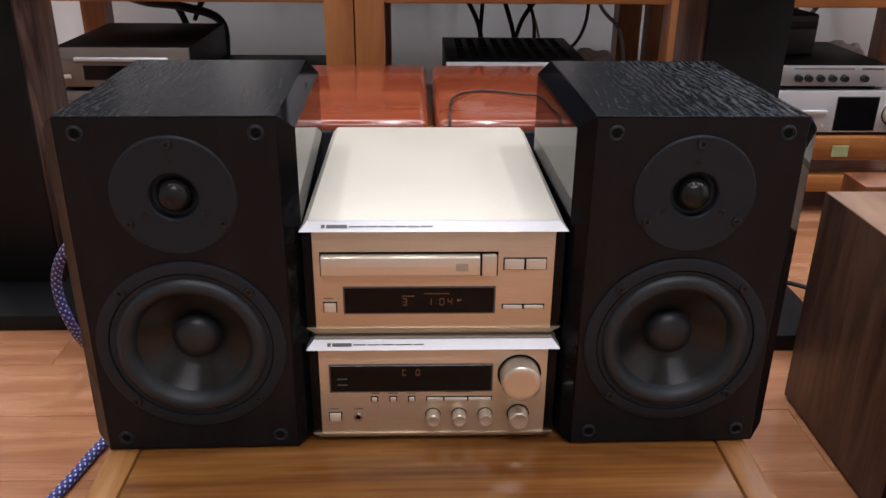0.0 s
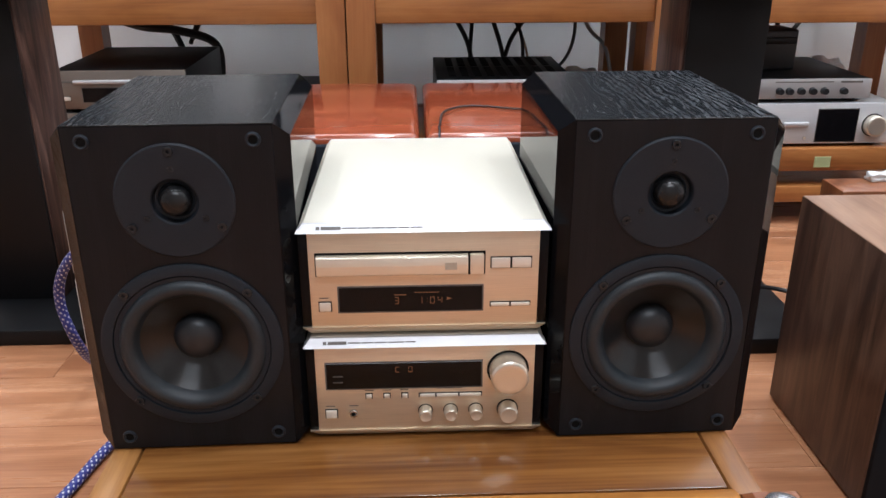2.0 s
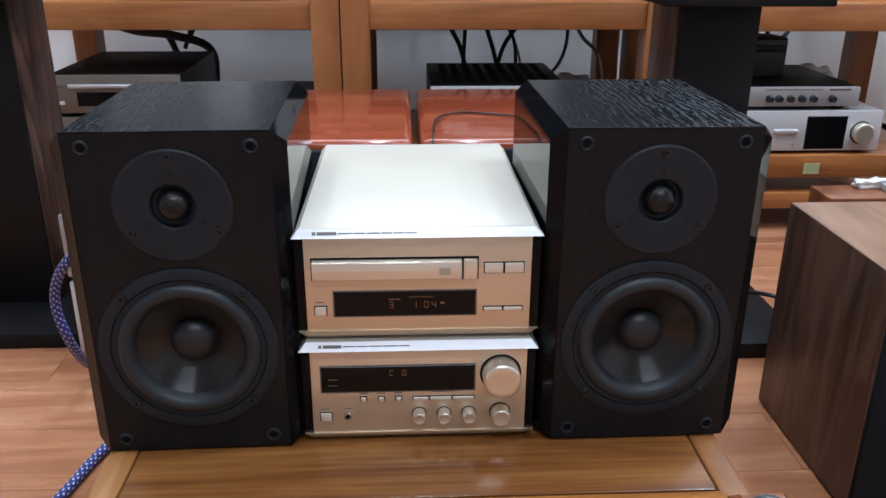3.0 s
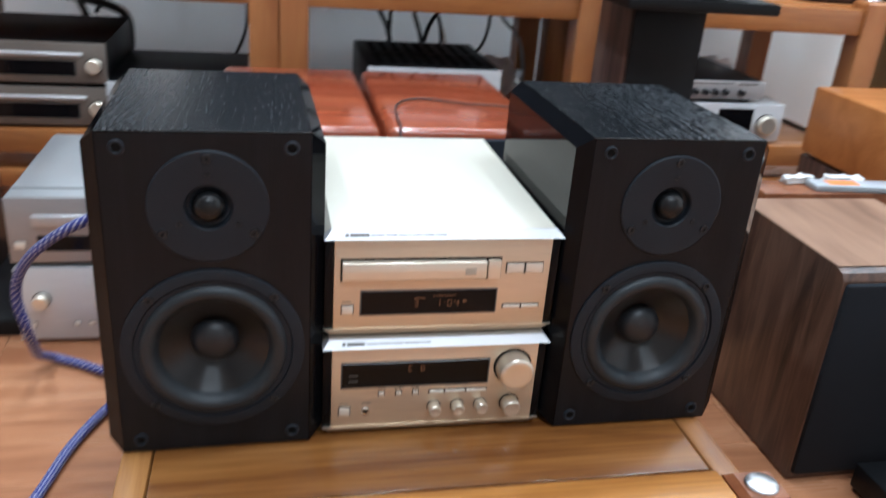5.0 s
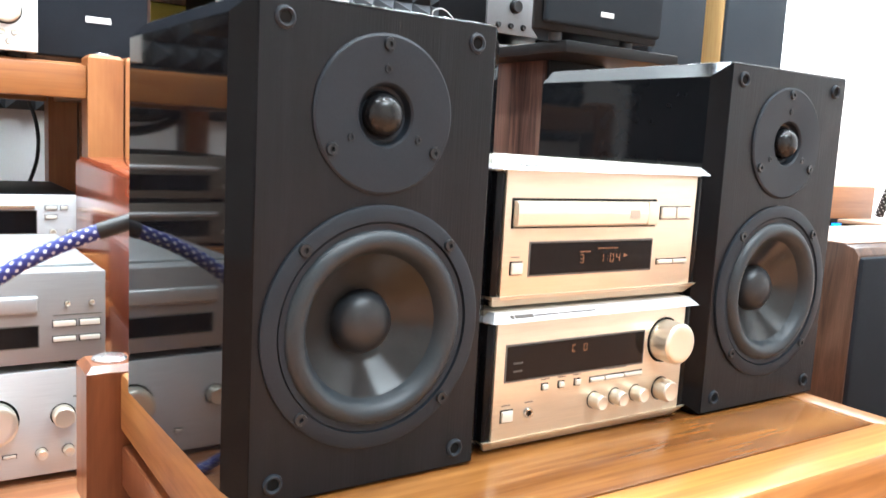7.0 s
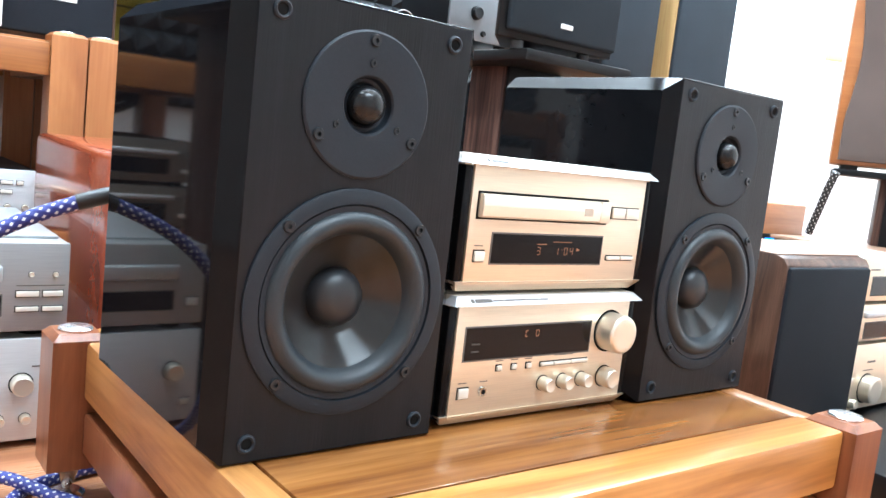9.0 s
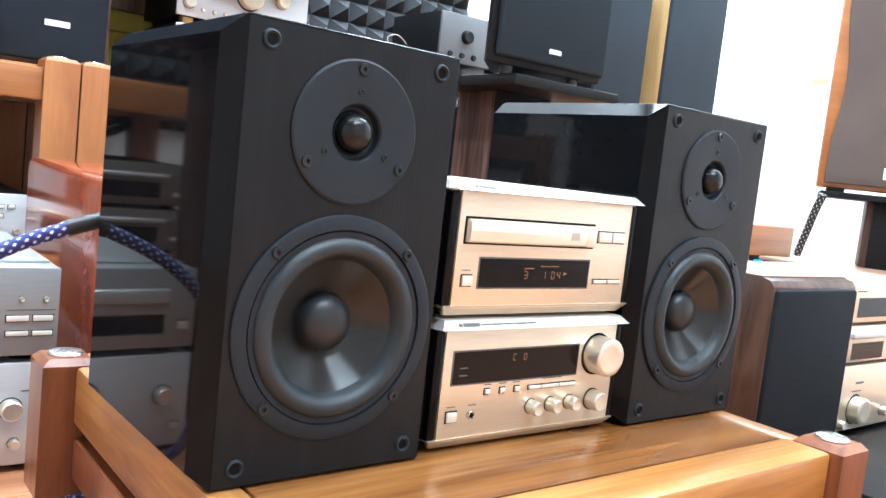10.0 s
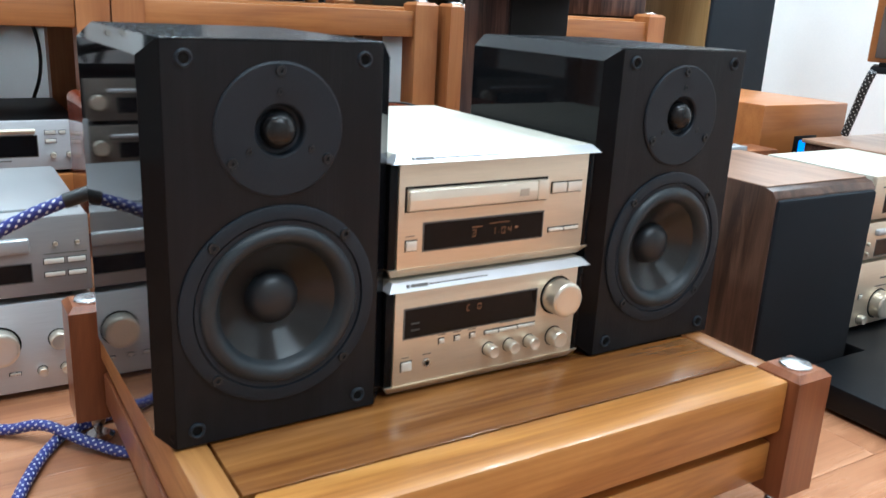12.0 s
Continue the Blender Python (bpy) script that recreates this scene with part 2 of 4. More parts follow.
BROWNGRILLE = plain("brown_grille_cloth", (0.10, 0.075, 0.065), 0.9, 0, 0.2, 0, 1500, 0.25, 0.4)
WALL = plain("white_wall_paint", (0.80, 0.80, 0.79), 0.7, 0, 0.3, 0, 250, 0.03, 0.08)
# tone of the two unseen walls, picked for bounce and reflections
WALL_UNSEEN = plain("taupe_bounce_wall", (0.50, 0.475, 0.445), 0.7, 0, 0.3, 0, 250, 0.06, 0.08)
CEIL = plain("white_ceiling_paint", (0.78, 0.78, 0.77), 0.8, 0, 0.3, 0, 250, 0.03, 0.05)
FOAM = plain("charcoal_acoustic_foam", (0.055, 0.057, 0.062), 0.95, 0, 0.15, 0, 900, 0.3, 0.3)
CHROME = plain("polished_steel", (0.72, 0.72, 0.72), 0.16, 1.0, 0.5, 0, 200, 0.05, 0.0)
DISC = plain("satin_steel_disc", (0.74, 0.74, 0.75), 0.26, 0.95, 0.5, 0, 300, 0.06, 0.02)
WHITEPLASTIC = plain("white_plastic", (0.72, 0.72, 0.70), 0.45, 0, 0.5, 0, 300, 0.05, 0.02)
CABLE = plain("black_cable_pvc", (0.012, 0.012, 0.013), 0.45, 0, 0.5, 0, 400, 0.2, 0.02)


# ---- building helpers ----
def finish(bm, smooth=True):
    for f in bm.faces:
        f.smooth = smooth
    return bm


def box(x0, x1, y0, y1, z0, z1, bev=0.0012, seg=2, bm=None):
    bm = bm or bmesh.new()
    r = bmesh.ops.create_cube(bm, size=1.0)
    for v in r["verts"]:
        v.co = ((x0 + x1) / 2 + v.co.x * (x1 - x0), (y0 + y1) / 2 + v.co.y * (y1 - y0), (z0 + z1) / 2 + v.co.z * (z1 - z0))
    if bev:
        es = {e for v in r["verts"] for e in v.link_edges}
        bmesh.ops.bevel(bm, geom=list(es), offset=bev, segments=seg, profile=0.5, affect="EDGES")
    return bm


def lathe(profile, seg=40, origin=(0, 0, 0), axis="y", bm=None, phase=0.0):
    """Turns (radius, height) pairs round an axis; axis 'y' points to the front (towards -y)."""
    bm = bm or bmesh.new()
    rings = []
    for r, h in profile:
        ring = []
        for i in range(seg if r > 1e-6 else 1):
            a = 2 * math.pi * i / seg + phase
            if axis == "y":
                p = (r * math.cos(a), -h, r * math.sin(a))
            elif axis == "x":
                p = (h, r * math.cos(a), r * math.sin(a))
            else:
                p = (r * math.cos(a), r * math.sin(a), h)
            ring.append(bm.verts.new([o + c for o, c in zip(origin, p)]))
        rings.append(ring)
    for a, b in zip(rings, rings[1:]):
        for i in range(seg):
            j = (i + 1) % seg
            if len(a) == 1 and len(b) > 1:
                bm.faces.new((a[0], b[i], b[j]))
            elif len(b) == 1 and len(a) > 1:
                bm.faces.new((a[i], a[j], b[0]))
            elif len(a) > 1:
                bm.faces.new((a[i], a[j], b[j], b[i]))
    bmesh.ops.recalc_face_normals(bm, faces=bm.faces)
    return bm


def prism(pts, a0, a1, axis="x", bev=0.0, bm=None):
    """Extrudes an outline along an axis: axis x takes (y, z) pairs, y takes (x, z), z takes (x, y)."""
    bm = bm or bmesh.new()
    put = {"x": lambda a, p: (a, *p), "y": lambda a, p: (p[0], a, p[1]), "z": lambda a, p: (*p, a)}[axis]
    lo = [bm.verts.new(put(a0, p)) for p in pts]
    hi = [bm.verts.new(put(a1, p)) for p in pts]
    fs = [bm.faces.new(lo), bm.faces.new(hi)]
    for i in range(len(pts)):
        j = (i + 1) % len(pts)
        fs.append(bm.faces.new((lo[i], lo[j], hi[j], hi[i])))
    bmesh.ops.recalc_face_normals(bm, faces=fs)
    if bev:
        bmesh.ops.bevel(bm, geom=list({e for f in fs for e in f.edges}), offset=bev, segments=2, profile=0.5, affect="EDGES")
    return bm


def tube(points, radius, seg=10, bm=None, steps=8):
    """A round tube along a smooth line through the points."""
    bm = bm or bmesh.new()
    P = [Vector(p) for p in points]
    P = [P[0] * 2 - P[1]] + P + [P[-1] * 2 - P[-2]]
    line = []
    for i in range(1, len(P) - 2):
        for s in range(steps):
            t = s / steps
            a, b, c, d = P[i - 1], P[i], P[i + 1], P[i + 2]
            line.append(0.5 * (2 * b + (c - a) * t + (2 * a - 5 * b + 4 * c - d) * t * t + (3 * b - a - 3 * c + d) * t ** 3))
    line.append(P[-2])
    prev, up = None, Vector((0.13, 0.21, 1)).normalized()
    for i, p in enumerate(line):
        d = (line[min(i + 1, len(line) - 1)] - line[max(i - 1, 0)]).normalized()
        u = (up - d * up.dot(d)).normalized()
        up = u
        w = d.cross(u)
        ring = [bm.verts.new(p + radius * (math.cos(2 * math.pi * k / seg) * u + math.sin(2 * math.pi * k / seg) * w)) for k in range(seg)]
        if prev:
            for k in range(seg):
                bm.faces.new((prev[k], prev[(k + 1) % seg], ring[(k + 1) % seg], ring[k]))
        else:
            bm.faces.new(ring[::-1])
        prev = ring
    bm.faces.new(prev)
    bmesh.ops.recalc_face_normals(bm, faces=bm.faces)
    return bm


def part(name, bm, material, parent=None, label=""):
    """Links a bmesh as one mesh object under a thing or a part."""
    me = bpy.data.meshes.new(name)
    for f in bm.faces:
        f.smooth = True
    bm.to_mesh(me)
    bm.free()
    me.set_sharp_from_angle(angle=radians(32))
    me.materials.append(material)
    ob = new(name, me)
    if parent:
        ob.parent = parent
    if label:
        ob["label"] = label
    return ob


def thing(name, label, category, x=0, y=0, z=0, turn=0, group="", kind=""):
    ob = new(name)
    ob.empty_display_size = 0.05
    ob.matrix_basis = pose(x, y, z, 0, 0, turn)
    return tagged(ob, label, category, group, kind)


# ---- the room ----
RX0, RX1, RY0, RY1, RZ = -2.2, 2.15, -2.6, 1.62, 2.45
wall_north = tagged(part("wall_north", box(RX0 - 0.12, RX1 + 0.12, RY1, RY1 + 0.12, -0.1, RZ, 0), WALL), "plain white painted wall behind the racks", "wall", kind="structure")
# south and west walls are added unseen; their taupe steers the bounce light
wall_south = tagged(part("wall_south", box(RX0 - 0.12, RX1 + 0.12, RY0 - 0.12, RY0, -0.1, RZ, 0), WALL_UNSEEN), "plain taupe wall added out of view, toned for bounce light", "wall", kind="structure")
wall_east = tagged(part("wall_east", box(RX1, RX1 + 0.12, RY0, RY1, -0.1, RZ, 0), WALL), "plain white painted side wall", "wall", kind="structure")
wall_west = tagged(part("wall_west", box(RX0 - 0.12, RX0, RY0, RY1, -0.1, RZ, 0), WALL_UNSEEN), "plain taupe side wall added out of view, toned for bounce light", "wall", kind="structure")
ceiling = tagged(part("ceiling", box(RX0, RX1, RY0, RY1, RZ, RZ + 0.1, 0), CEIL), "plain white painted ceiling", "ceiling", kind="structure")
floor = tagged(part("floor", box(RX0, RX1, RY0, RY1, -0.1, -0.004, 0), plain("floor_underlay", (0.05, 0.025, 0.015), 0.8)), "reddish-brown laminate floor boards with fine dark joints", "floor", kind="structure")


# ---- low rack under the stereo ----
TOP = 0.158


def spike_foot(parent, x, y, top):
    f = part("spike_foot", lathe([(0, 0.006), (0.003, 0.006), (0.011, top - 0.006), (0.0145, top - 0.004), (0.0145, top), (0, top)], 28, (x, y, 0), "z"), CHROME, parent, "polished steel cone spike")
    part("spike_shoe", lathe([(0, 0), (0.017, 0), (0.017, 0.003), (0.012, 0.0062), (0, 0.0062)], 28, (x, y, 0), "z"), CHROME, f)


def corner_post(parent, x, y, z0, z1, s, material, cap=True):
    h, c = s / 2, 0.006
    bm = prism([(x - h, y - h), (x + h, y - h), (x + h, y + h), (x - h, y + h)], z0, z1 - c, "z")
    b2 = prism([(x - h, y - h), (x + h, y - h), (x + h, y + h), (x - h, y + h)], z1 - c, z1, "z", 0, bm)
    for v in b2.verts:
        if v.co.z > z1 - 1e-5:
            v.co.x, v.co.y = x + (v.co.x - x) * (1 - 2 * c / s), y + (v.co.y - y) * (1 - 2 * c / s)
    bmesh.ops.remove_doubles(bm, verts=bm.verts, dist=1e-5)
    p = part("post", bm, material, parent)
    if cap:
        part("disc", lathe([(0, 0), (0.0155, 0), (0.0158, 0.0014), (0.0146, 0.0030), (0.0110, 0.0042), (0.0055, 0.0047), (0, 0.0048)], 32, (x, y, z1), "z"), DISC, p, "satin steel disc")
    return p


rack = thing("audio_rack", "low honey and walnut wood rack on steel spike feet", "rack", -0.003)
part("top_panel", box(-0.256, 0.256, -0.083, 0.318, TOP - 0.018, TOP, 0.001), TOPWOOD, rack, "glossy walnut panel with dark figure")
part("front_rail", box(-0.2503, 0.2632, -0.132, -0.0845, 0.104, TOP + 0.001, 0.004), HONEY, rack)
part("back_rail", box(-0.2637, 0.2652, 0.3195, 0.361, 0.104, TOP + 0.001, 0.004), HONEY, rack)
for s in (-1, 1):
    x0, x1 = sorted((s * 0.2575, s * 0.2845))
    part("side_rail", box(x0, x1, -0.0930, 0.309, 0.104, TOP + 0.0008, 0.004), SHADED_HONEY_Y, rack)
    x0, x1 = sorted((s * 0.262, s * 0.283))
    part("lower_side_rail", box(x0, x1, -0.0930, 0.309, 0.050, 0.090, 0.003), POST, rack, "darker reddish lower rail")
part("lower_front_rail", box(-0.2503, 0.2632, -0.124, -0.098, 0.048, 0.090, 0.003), HONEY, rack)
part("lower_back_rail", box(-0.2637, 0.2652, 0.325, 0.351, 0.048, 0.090, 0.003), HONEY, rack)
for x, y in ((-0.275, -0.118), (0.288, -0.118), (-0.2885, 0.334), (0.2900, 0.334)):
    corner_post(rack, x, y, 0.034, 0.165, 0.049, POST)
    spike_foot(rack, x, y, 0.034)


# ---- bookshelf speakers ----
def bookshelf_speaker(x, y, turn, veneer, label):
    sp = thing("bookshelf_speaker", label, "speaker", x, y, TOP, turn, group="pair of black speakers")
    H, W, F, D, c = 0.300, 0.0945, 0.0825, 0.222, 0.012
    outline = [(-W, c), (-F, 0), (F, 0), (W, c), (W, H - c), (F, H), (-F, H), (-W, H - c)]
    bm = prism(outline, c, D, "y")
    for f in [f for f in bm.faces if abs(f.calc_center_median().y - c) < 1e-6]:
        bm.faces.remove(f)
    fr = [bm.verts.new((px, 0.0, pz)) for px, pz in [(-F, 0.002), (F, 0.002), (F, H), (-F, H)]]
    bk = [bm.verts.new((px, c, pz)) for px, pz in [(-W, c), (-F, 0.0), (F, 0.0), (W, c), (W, H - c), (F, H), (-F, H), (-W, H - c)]]
    for f in ((fr[0], fr[1], bk[2], bk[1]), (fr[1], bk[3], bk[2]), (fr[1], fr[2], bk[4], bk[3]), (fr[2], bk[5], bk[4]),
              (fr[2], fr[3], bk[6], bk[5]), (fr[3], bk[7], bk[6]), (fr[3], fr[0], bk[0], bk[7]), (fr[0], bk[1], bk[0])):
        bm.faces.new(f)
    bm.faces.new(fr)
    bmesh.ops.remove_doubles(bm, verts=bm.verts, dist=1e-6)
    bmesh.ops.recalc_face_normals(bm, faces=bm.faces)
    # softened front corners, then the opening for the baffle
    bmesh.ops.bevel(bm, geom=[e for e in bm.edges if all(abs(v.co.y) < 1e-6 for v in e.verts)], offset=0.0011, segments=2, profile=0.5, affect="EDGES")
    for f in [f for f in bm.faces if all(abs(v.co.y) < 1e-6 for v in f.verts) and f.calc_area() > 0.01]:
        bm.faces.remove(f)
    part("body", bm, GLOSS, sp, "glossy black lacquered body with slanted cheeks")
    # front baffle with slanted cheeks and round openings for the drivers
    tz, wz, mid = 0.2374, 0.1052, 0.1855
    F2 = F - 0.0010
    bm = bmesh.new()
    for cz, r, z0, z1 in ((wz, 0.066, 0.003, mid), (tz, 0.024, mid, H - 0.001)):
        angs = sorted([2 * math.pi * i / 72 for i in range(72)] + [math.atan2(zz - cz, xx) % (2 * math.pi) for xx in (-F2, F2) for zz in (z0, z1)])
        inner, back, outer = [], [], []
        for a in angs:
            ca, sa = math.cos(a), math.sin(a)
            k = min((F2 / abs(ca)) if abs(ca) > 1e-9 else 9, ((z1 - cz) / sa) if sa > 1e-9 else 9, ((z0 - cz) / sa) if sa < -1e-9 else 9)
            inner.append(bm.verts.new((r * ca, 0, cz + r * sa)))
            back.append(bm.verts.new((r * ca, 0.026, cz + r * sa)))
            outer.append(bm.verts.new((k * ca, 0, cz + k * sa)))
        for i in range(len(angs)):
            j = (i + 1) % len(angs)
            bm.faces.new((inner[i], outer[i], outer[j], inner[j]))
            bm.faces.new((inner[i], inner[j], back[j], back[i]))
    bmesh.ops.recalc_face_normals(bm, faces=bm.faces)
    part("baffle", bm, ASH_FRONT, sp, "black ash front baffle")
    part("top_veneer", box(-F + 0.0005, F - 0.0005, 0.0005, D - 0.001, H - 0.0005, H + 0.0006, 0.0003, 1), veneer, sp, "open-grained black ash top")
    # tweeter
    tw = part("tweeter_plate", lathe([(0.0180, -0.006), (0.0184, 0.0006), (0.0196, 0.0019), (0.0215, 0.0022), (0.0470, 0.0022), (0.0485, 0.0012), (0.0485, -0.001)], 72, (0, 0, tz)), DRIVER, sp, "matte black tweeter faceplate")
    part("tweeter_well", lathe([(0.0187, -0.0008), (0.0172, -0.0046), (0.0152, -0.0052), (0.0143, -0.0040), (0.0132, -0.0050), (0, -0.0052)], 48, (0, 0, tz)), DRIVER, tw)
    part("tweeter_dome", lathe([(0.0133, -0.0048), (0.0131, -0.0010), (0.0119, 0.0026), (0.0095, 0.0056), (0.0061, 0.0076), (0.0028, 0.0084), (0, 0.0085)], 48, (0, 0, tz)), DOME, tw, "shiny black dome")
    for a in (90, 211, 329):
        part("screw", lathe([(0, 0.0022), (0.0014, 0.0022), (0.0014, 0.0038), (0.0036, 0.0038), (0.0040, 0.0030), (0.0040, 0.0010)], 20, (0.0421 * math.cos(radians(a)), 0, tz + 0.0421 * math.sin(radians(a)))), SCREW, tw)
    for a in (90, 211, 329):
        part("rivet", lathe([(0, 0.0020), (0.0011, 0.0020), (0.0011, 0.0030), (0.0024, 0.0030), (0.0027, 0.0015)], 16, (0.0275 * math.cos(radians(a)), 0, tz + 0.0275 * math.sin(radians(a)))), SCREW, tw)
    # woofer
    wf = part("woofer_frame", lathe([(0.0612, -0.002), (0.0620, 0.0014), (0.0661, 0.0018), (0.0665, 0.0002), (0.0671, 0.0002), (0.0675, 0.0028), (0.0755, 0.0030), (0.0775, 0.0020), (0.0775, -0.001)], 96, (0, 0, wz)), DRIVER, sp, "matte black woofer frame")
    part("surround", lathe([(0.0628, 0.0004), (0.0619, 0.0026), (0.0602, 0.0046), (0.0577, 0.0060), (0.0549, 0.0063), (0.0522, 0.0053), (0.0498, 0.0030), (0.0478, -0.0004), (0.0462, -0.0036)], 96, (0, 0, wz)), RUBBER, wf, "rubber roll surround")
    part("cone", lathe([(0.0468, -0.0030), (0.0440, -0.0054), (0.0390, -0.0092), (0.0330, -0.0134), (0.0270, -0.0174), (0.0225, -0.0203), (0.0180, -0.0212)], 96, (0, 0, wz)), CONE, wf, "satin black cone")
    part("dust_cap", lathe([(0.0213, -0.0206), (0.0207, -0.0168), (0.0187, -0.0124), (0.0150, -0.0090), (0.0096, -0.0067), (0.0042, -0.0057), (0, -0.0056)], 64, (0, 0, wz)), CAP, wf)
    for a in (45, 135, 225, 315):
        part("screw", lathe([(0, 0.0026), (0.0016, 0.0026), (0.0016, 0.0046), (0.0037, 0.0046), (0.0042, 0.0036), (0.0042, 0.0015)], 20, (0.0725 * math.cos(radians(a)), 0, wz + 0.0725 * math.sin(radians(a)))), SCREW, wf)
    for px in (-0.0665, 0.0665):
        for pz in (0.0150, 0.2873):
            g = part("grille_socket", lathe([(0.0038, -0.0005), (0.0038, 0.0012), (0.0050, 0.0020), (0.0062, 0.0012), (0.0066, -0.0005)], 28, (px, 0, pz)), DRIVER, sp)
            part("socket_hole", lathe([(0, 0.0004), (0.0039, 0.0004), (0.0040, 0.0002)], 24, (px, 0, pz)), HOLE, g)
    part("rear_terminal", box(-0.03, 0.03, D - 0.001, D + 0.004, 0.06, 0.12, 0.001), BLACK_METAL, sp)
    return sp


left_speaker = bookshelf_speaker(-0.2028, -0.0070, 1.2, ASH, "black bookshelf speaker with plain ash top and glossy black sides")
right_speaker = bookshelf_speaker(0.2030, -0.0048, 0.5, ASH_FIGURED, "black bookshelf speaker with boldly grained ash top and glossy sides")


# ---- compact stereo units ----
def unit_shell(u, h, z0, foot):
    """Folded top and front edge, black cheeks, front panel and bottom edge of one unit, from z0 up to h; its front is y = 0."""
    part("chassis", box(-0.1045, 0.1045, 0.004, 0.280, z0 + 0.004, h - 0.006, 0.001), BLACK_METAL, u, "black steel sides")
    bm = prism([(-0.1010, h), (0.1010, h), (0.1065, h - 0.0060), (0.1065, h - 0.0080), (-0.1065, h - 0.0080), (-0.1065, h - 0.0060)], 0.0032, 0.286, "y", 0.0004)
    part("top_cover", bm, CHAMP_TOP, u, "cream champagne top cover with bevelled sides")
    for name, za, zb, xa, xb in (("upper_edge", h, h - 0.0065, 0.1015, 0.1075), ("lower_edge", z0, z0 + 0.0085, 0.1000, 0.1065)):
        bm = bmesh.new()
        ya, yb = (0.001, -0.0065) if zb > 0.02 else (0.0062, -0.0010)
        top = [bm.verts.new(p) for p in ((-xa, ya, za), (xa, ya, za), (xb, yb, zb), (-xb, yb, zb))]
        low = [bm.verts.new((v.co.x, 0.0085, v.co.z - 0.0004 if zb > 0.02 else v.co.z)) for v in top]
        bm.faces.new(top)
        for i in range(4):
            j = (i + 1) % 4
            bm.faces.new((top[i], top[j], low[j], low[i]))
        bm.faces.new(low)
        bmesh.ops.remove_doubles(bm, verts=bm.verts, dist=1e-6)
        bmesh.ops.recalc_face_normals(bm, faces=bm.faces)
        part(name, bm, LIP if zb > 0.02 else CHAMP, u, "bright bevelled metal edge")
    part("front_panel", box(-0.0985, 0.0985, 0.0, 0.006, z0 + 0.006, h - 0.0065, 0.0006), CHAMP, u, "brushed champagne front panel")
    for s in (-1, 1):
        x0, x1 = sorted((s * 0.0987, s * 0.1068))
        part("side_cheek", box(x0, x1, 0.001, 0.275, z0 + 0.008, h - 0.0085, 0.0015), GLOSS, u, "black side cheek")
    for x in (-0.08, 0.08):
        for y in (0.03, 0.25):
            part("foot", lathe([(0, -foot), (0.012, -foot), (0.013, 0.001 - foot), (0.013, 0.005), (0, 0.005)], 24, (x, y, z0), "z"), BLACK_METAL, u)


def print_bars(u, x, z, widths, h=0.0008, y=-0.0001, gap=0.0008):
    bm = bmesh.new()
    for w in widths:
        box(x, x + w, y - 0.0001, y + 0.0004, z - h / 2, z + h / 2, 0, 1, bm)
        x += w + gap
    return part("printed_line", bm, LETTER, u)


def edge_print(u, h, x, words):
    """Maker's mark and small print as bars on the slanted upper edge."""
    bm = bmesh.new()
    for w, t in words:
        box(x, x + w, -0.0002, 0.0002, -t / 2, t / 2, 0, 1, bm)
        x += w + 0.0012
    slope = math.degrees(math.atan2(0.0075, 0.0065))
    bm.transform(pose(0, -0.0029, h - 0.0031, -slope))
    tagged(part("printed_mark", bm, LETTER, u), kind="stuff")


def button(u, x0, x1, z0, z1, material=None, proud=0.0022, name="button", rim=0.0009):
    b = part(name + "_bezel", box(x0 - rim, x1 + rim, -0.0004, 0.002, z0 - rim, z1 + rim, 0.0002, 1), HOLE, u)
    part(name, box(x0, x1, -proud, 0.002, z0, z1, 0.0005), material or BTN, b)
    return b


def knob(u, x, z, r, depth, material=None, y=0.0, dot=True):
    k = part("knob", lathe([(0, depth - 0.0006), (r * 0.62, depth - 0.0004), (r * 0.84, depth), (r * 0.93, depth - 0.0006), (r, depth - 0.002), (r * 1.02, 0.0)], 48, (x, y, z)), material or KNOB, u, "turned metal knob")
    part("knob_shadow_ring", lathe([(r * 1.0, 0.0003), (r * 1.13, 0.0003), (r * 1.14, -0.0005)], 40, (x, y, z)), HOLE, k)
    return k


def window(u, x0, x1, z0, z1, name="display"):
    w = part(name, box(x0, x1, -0.0008, 0.003, z0, z1, 0.0004, 1), WINDOW, u, "dark display window")
    part("display_trim", box(x0 - 0.0012, x1 + 0.0012, -0.0005, 0.003, z0 - 0.0012, z1 + 0.0012, 0.0003, 1), LETTER, w)
    return w


SEGMENTS = {"0": "abcdef", "1": "bc", "3": "abcdg", "4": "bcfg", "C": "adef", "D": "abcdef"}


def segments(text, x, z, w, h, step, parent, y=-0.0010, t=0.00050):
    """Thin lit bars of a segment display, one mesh a line of characters."""
    bm = bmesh.new()
    g = 0.00035
    for ch in text:
        if ch == ":":
            for k in (0.3, 0.7):
                box(x + w * 0.35, x + w * 0.35 + t, y - 0.0001, y + 0.0001, z + h * k - t / 2, z + h * k + t / 2, 0, 1, bm)
        bars = {"a": (g, w - g, h - t, h), "d": (g, w - g, 0, t), "g": (g, w - g, (h - t) / 2, (h + t) / 2), "f": (0, t, h / 2 + g, h - g), "e": (0, t, g, h / 2 - g), "b": (w - t, w, h / 2 + g, h - g), "c": (w - t, w, g, h / 2 - g)}
        for k in SEGMENTS.get(ch, ""):
            a0, a1, b0, b1 = bars[k]
            box(x + a0, x + a1, y - 0.0001, y + 0.0001, z + b0, z + b1, 0, 1, bm)
        x += step * (0.6 if ch == ":" else 1.0)
    return part("display_text", bm, AMBER, parent)


